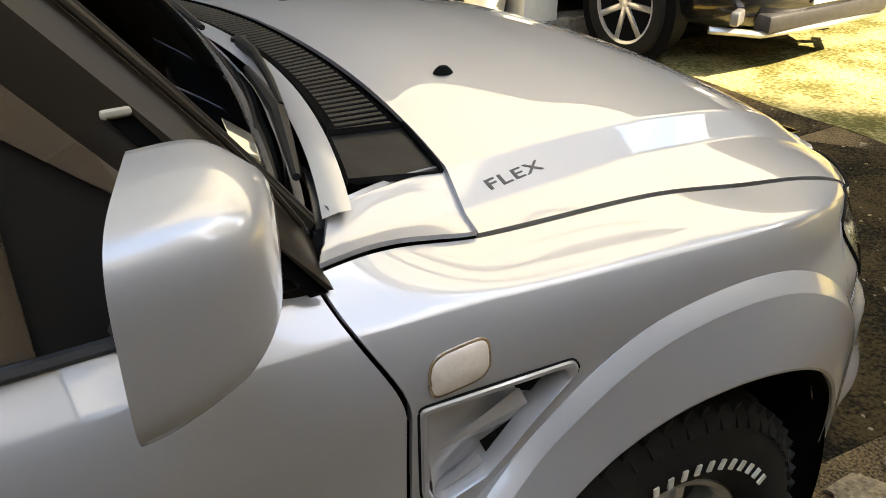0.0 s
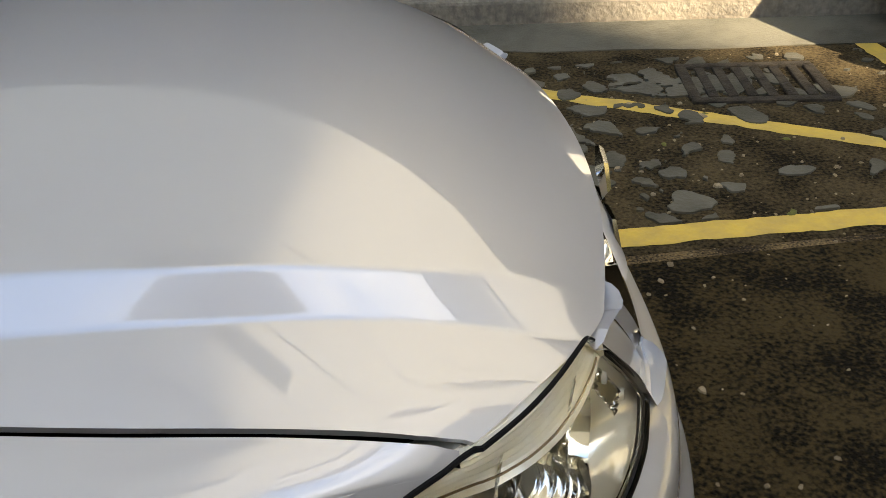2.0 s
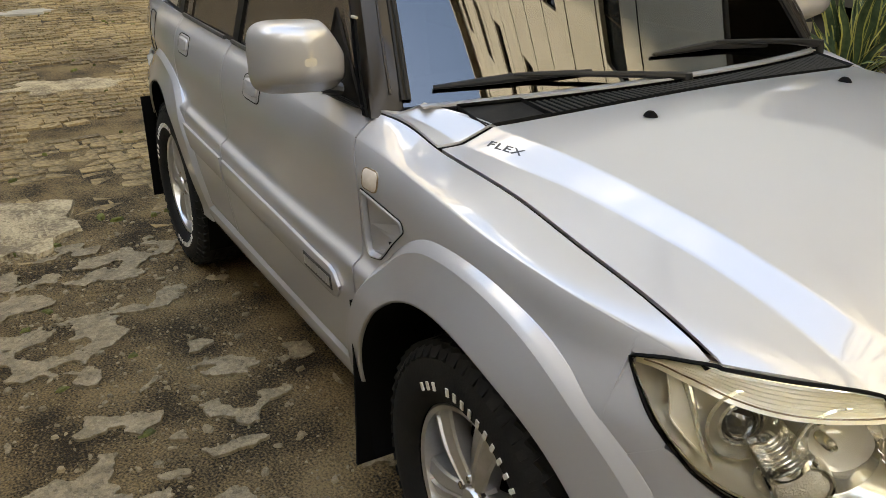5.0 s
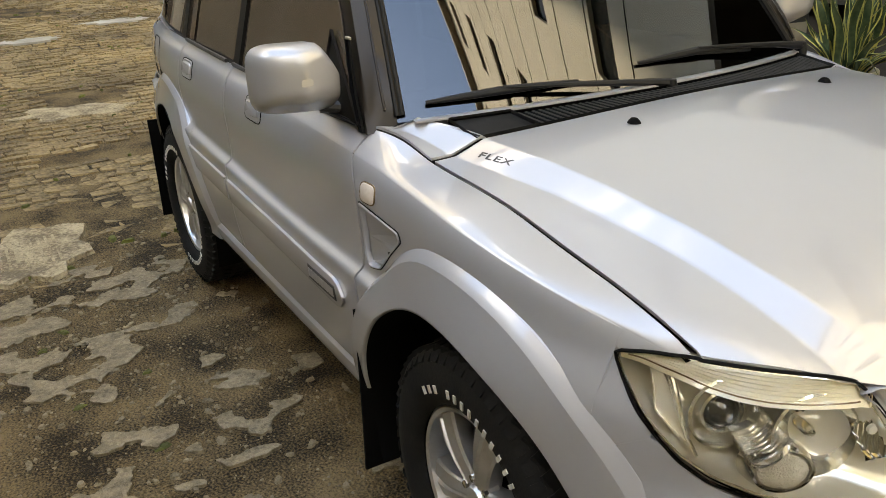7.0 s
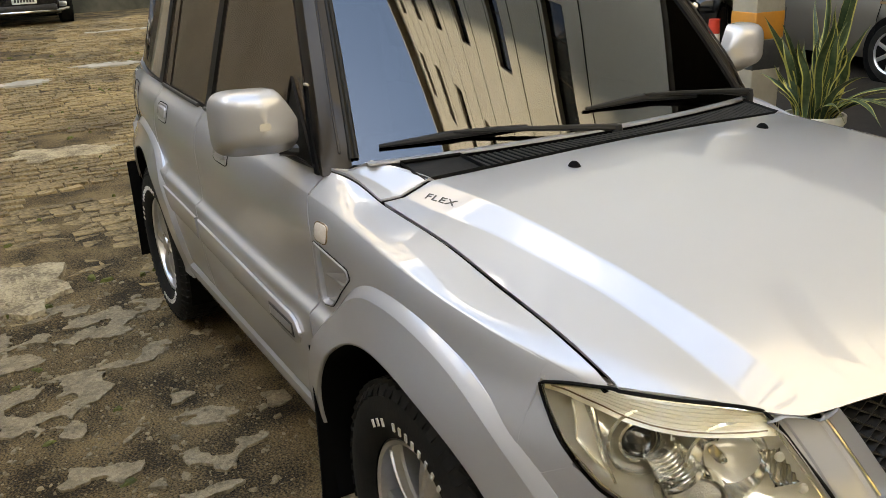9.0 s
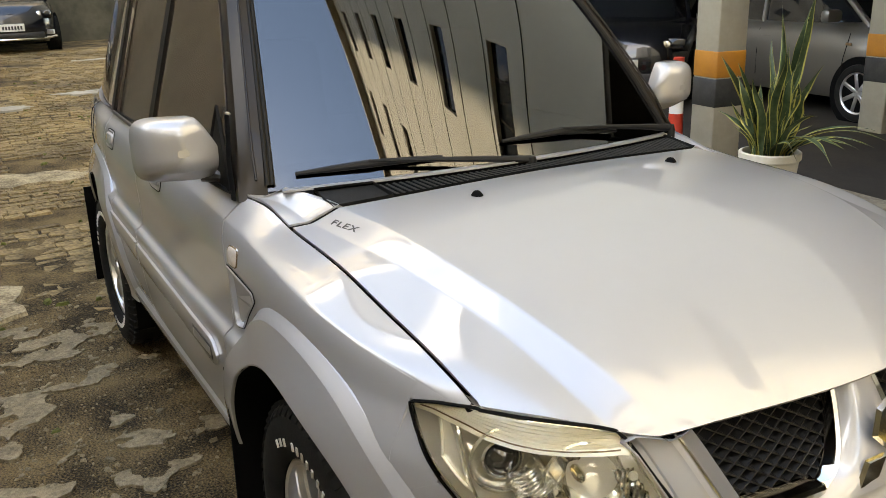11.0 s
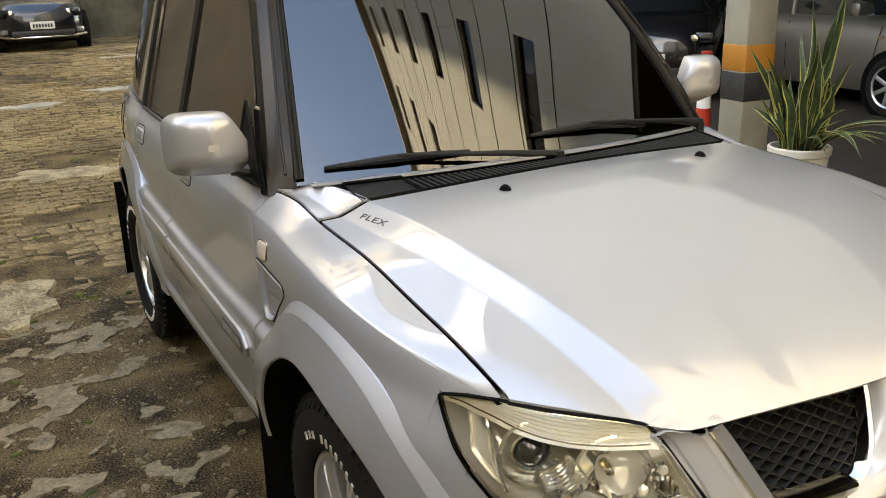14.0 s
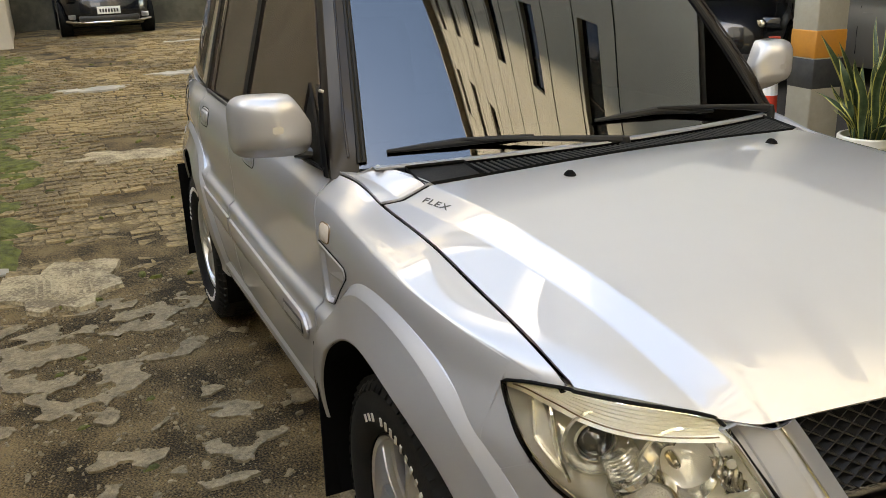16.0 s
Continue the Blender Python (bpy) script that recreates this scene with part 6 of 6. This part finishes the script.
for i in range(420):
    x = rng.uniform(-13.5, -3.6)
    y = rng.gauss(-2.12, 0.20) + 0.10 * noise.noise((x * 0.9, 0, 0))
    moss.prism(blob(rng.uniform(0.04, 0.20), i, rng.uniform(1, 2), 9, 0.5, rng.uniform(0, 3)), rng.uniform(0.020, 0.028), Matrix.Translation((x, y, float(rise(x)))), bev=0.3)
for i in range(150):
    x, y = rng.uniform(-12, -2.9), rng.uniform(-2.4, 1.5)
    moss.prism(blob(rng.uniform(0.008, 0.024), i + 300, rng.uniform(1, 2.2), 8, 0.5, rng.uniform(0, 3)), 0.020, Matrix.Translation((x, y, float(rise(x)))), bev=0.3)
for i in range(60):
    x, y = rng.uniform(-2.7, 2.6), rng.choice((rng.uniform(-2.4, -1.2), rng.uniform(1.1, 2.2)))
    moss.prism(blob(rng.uniform(0.006, 0.018), i + 500, rng.uniform(1, 2.2), 8, 0.5, rng.uniform(0, 3)), 0.007, Matrix.Translation((x, y, 0)), bev=0.3)
tagged(new("moss_tufts", moss.mesh("moss_tufts", MOSS, smooth=False)), "low green moss tufts between the cobbles", "moss", kind="stuff")

# Darker asphalt sheet round the yellow markings.
dark_yard = [(0.2 + 0.06 * noise.noise((i, 4, 1)), 0.95 + i * 0.12) for i in range(18)] + [(4.2, 2.6), (4.3, 1.8), (4.2, 0.95)]
tagged(new("sooty_patch", Geo().prism(dark_yard[::-1], 0.004, Matrix.Translation((0, 0, -0.002))).mesh("sooty_patch", DARKYARD, smooth=False)), "darker asphalt round the yellow markings", "ground", kind="structure")
# Shade before the parked car, put into the colour of a ground sheet.
car_shade = [(0.70 + 0.05 * noise.noise((i, 1, 1)), -0.55 + 0.09 * i) for i in range(17)] + [(2.72, 0.93), (2.95, 0.6), (2.9, -0.2), (2.3, -0.45), (1.5, -0.62)]
tagged(new("asphalt_patch", Geo().prism(car_shade[::-1], 0.005, Matrix.Translation((0, 0, -0.002))).mesh("asphalt_patch", CARSHADE, smooth=False)), "asphalt darkened for the parked car's shade in front of it", "ground", kind="structure")

# flat pale mortar and stone faces left showing through the worn asphalt
def bare(x, y):
    """Above zero where the pale layer shows: joints of an old stone bed near the car, whole stone faces between the road markings."""
    wob = 0.05 * noise.noise((x * 9, y * 9, 1.0)) + 0.022 * noise.noise((x * 31, y * 31, 2.0)) + 0.012 * noise.noise((x * 70, y * 70, 3.0))
    if y < 0.95:
        d = noise.voronoi((x * 8.0, y * 5.6, 0.3))[0]
        worn = 0.75 * noise.noise((x * 3.0 + 3.1, y * 3.0, 6.2)) + 0.85 * noise.noise((x * 6.6, y * 6.6, 9.1)) + 0.25 * noise.noise((x * 0.9, y * 0.9, 1.7))
        return 0.44 * worn - 0.034 - (d[1] - d[0]) * 0.34 + 3.6 * wob
    d = noise.voronoi((x * 6.6, y * 6.6, 0.7))[0]
    worn = noise.noise((x * 1.3, y * 1.3, 4.2))
    return (d[1] - d[0]) - 0.30 + 0.55 * worn + 7.0 * wob


def ragged(x0, x1, y0, y1, cell):
    """Pale patches as closed flat pieces with a low edge, one list of faces for each piece."""
    nx, ny = int((x1 - x0) / cell), int((y1 - y0) / cell)
    F = [[-1.0 if i in (0, nx) or j in (0, ny) else bare(x0 + i * cell, y0 + j * cell) for j in range(ny + 1)] for i in range(nx + 1)]
    root = {}

    def find(k):
        while root[k] != k:
            root[k] = root[root[k]]
            k = root[k]
        return k
    polys = {}
    for i in range(nx):
        for j in range(ny):
            ring = ((i, j), (i + 1, j), (i + 1, j + 1), (i, j + 1))
            if max(F[a][c] for a, c in ring) <= 0:
                continue
            top, cut = [], []
            for (a, c), (e, f) in zip(ring, ring[1:] + ring[:1]):
                p, q = F[a][c], F[e][f]
                if p > 0:
                    top.append((x0 + a * cell, y0 + c * cell))
                if (p > 0) != (q > 0):
                    k = p / (p - q)
                    pt = (x0 + lerp(a, e, k) * cell, y0 + lerp(c, f, k) * cell)
                    top.append(pt)
                    cut.append((len(top) - 1, p > 0))
            if len(top) < 3:
                continue
            polys[(i, j)] = (top, cut)
            root[(i, j)] = (i, j)
            for nb, side_ in (((i - 1, j), ((i, j), (i, j + 1))), ((i, j - 1), ((i, j), (i + 1, j)))):
                if nb in polys and max(F[a][c] for a, c in side_) > 0:
                    root[find((i, j))] = find(nb)
    pieces = {}
    for k in polys:
        pieces.setdefault(find(k), []).append(polys[k])
    return list(pieces.values())


small = Geo()
for x0, x1, y0, y1, cell in ((-2.9, 1.5, -2.9, -0.62, 0.0118), (0.62, 2.74, 1.10, 2.6, 0.014)):
    found = sorted(ragged(x0, x1, y0, y1, cell), key=len, reverse=True)
    for n_, piece in enumerate(found):
        g = small if n_ > 130 else Geo()
        if len(piece) < 3:
            continue
        h = rng.uniform(0.007, 0.013)
        for top, cut in piece:
            g.add([(x, y, h) for x, y in top], [tuple(range(len(top)))])
            if len(cut) == 2:
                (a, out_), (b, _) = cut
                (ax, ay), (bx, by) = (top[a], top[b]) if out_ else (top[b], top[a])
                g.add([(ax, ay, h), (bx, by, h), (bx, by, -0.002), (ax, ay, -0.002)], [(3, 2, 1, 0)])
        if g is not small:
            # Pieces between the road markings take a darker material.
            ob = new("stone", g.mesh("stone", STONE if y1 < 1 else WALLOLD, smooth=False))
            ob.parent = ground
for i in range(6500):
    x, y = (rng.uniform(-3.4, 0.5), rng.uniform(-2.9, -0.7)) if i % 5 else (rng.uniform(0.8, 3.0), rng.uniform(-2.0, 2.6))
    r = 0.0016 + 0.0055 * rng.random() ** 3 + 0.016 * rng.random() ** 14
    small.prism(blob(r, i * 0.61, rng.uniform(1, 1.8), 6, 0.4, rng.uniform(0, 3)), min(r * 0.9, 0.009), Matrix.Translation((x, y, 0)), bev=0.25)
tagged(new("gravel", small.mesh("gravel", STONE, smooth=False)), "small pale stones and grit on the asphalt", "gravel", kind="stuff")

# cobbles in courses behind the car
kinds = []
for k in range(14):
    hx, hy = rng.uniform(0.052, 0.060), rng.uniform(0.062, 0.098)
    poly = []
    for cx, cy in ((-1, -1), (-0.1, -1.08), (1, -1), (1.06, -0.2), (1, 1), (0.1, 1.08), (-1, 1), (-1.06, 0.2)):
        poly.append((cx * hx * rng.uniform(0.80, 1.03), cy * hy * rng.uniform(0.92, 1.06)))
    kinds.append((poly, Geo().prism(poly, 0.022, bev=0.09).mesh("cobble", COBBLE, smooth=False), hy))
rest = Geo()
made = 0
x = -2.82
row_ = 0
while x > -16.5:
    y = -3.2 + rng.uniform(0, 0.15)
    while y < 3.0:
        k = rng.randrange(14)
        hy = kinds[k][2]
        y += hy
        px = x + 0.09 * noise.noise((y * 0.9, row_ * 0.22, 1.1)) + 0.025 * noise.noise((y * 3.1, row_ * 0.6, 5.0)) + 0.04 * math.sin(y * 0.9 + 0.5) + rng.uniform(-0.008, 0.008)
        mm = Matrix.Translation((px, y, float(rise(px)) - 0.008 - 0.014 * float(step(-5.2, -3.2, px)) + 0.014 * noise.noise((px * 2.2, y * 2.2, 4.0)) + rng.uniform(-0.004, 0.003))) @ pose(0, 0, 0, rng.uniform(-4, 4), rng.uniform(-5, 5), rng.uniform(-7, 7))
        if noise.noise((px * 0.9, y * 0.9, 7.7)) > -0.38:
            if made < 300 and -2.9 < y < 0.4:
                ob = new("cobble", kinds[k][1])
                ob.parent = patch
                ob.matrix_local = mm
                made += 1
            else:
                rest.prism(kinds[k][0], 0.022, mm, bev=0.09)
        y += hy + rng.choice((0.0, 0.001, 0.002, 0.012))
    x -= 0.122
    row_ += 1
ob = new("cobble_rest", rest.mesh("cobble_rest", COBBLE, smooth=False))
ob.parent = patch
tagged(ob, "far courses of worn brown cobbles", kind="stuff")
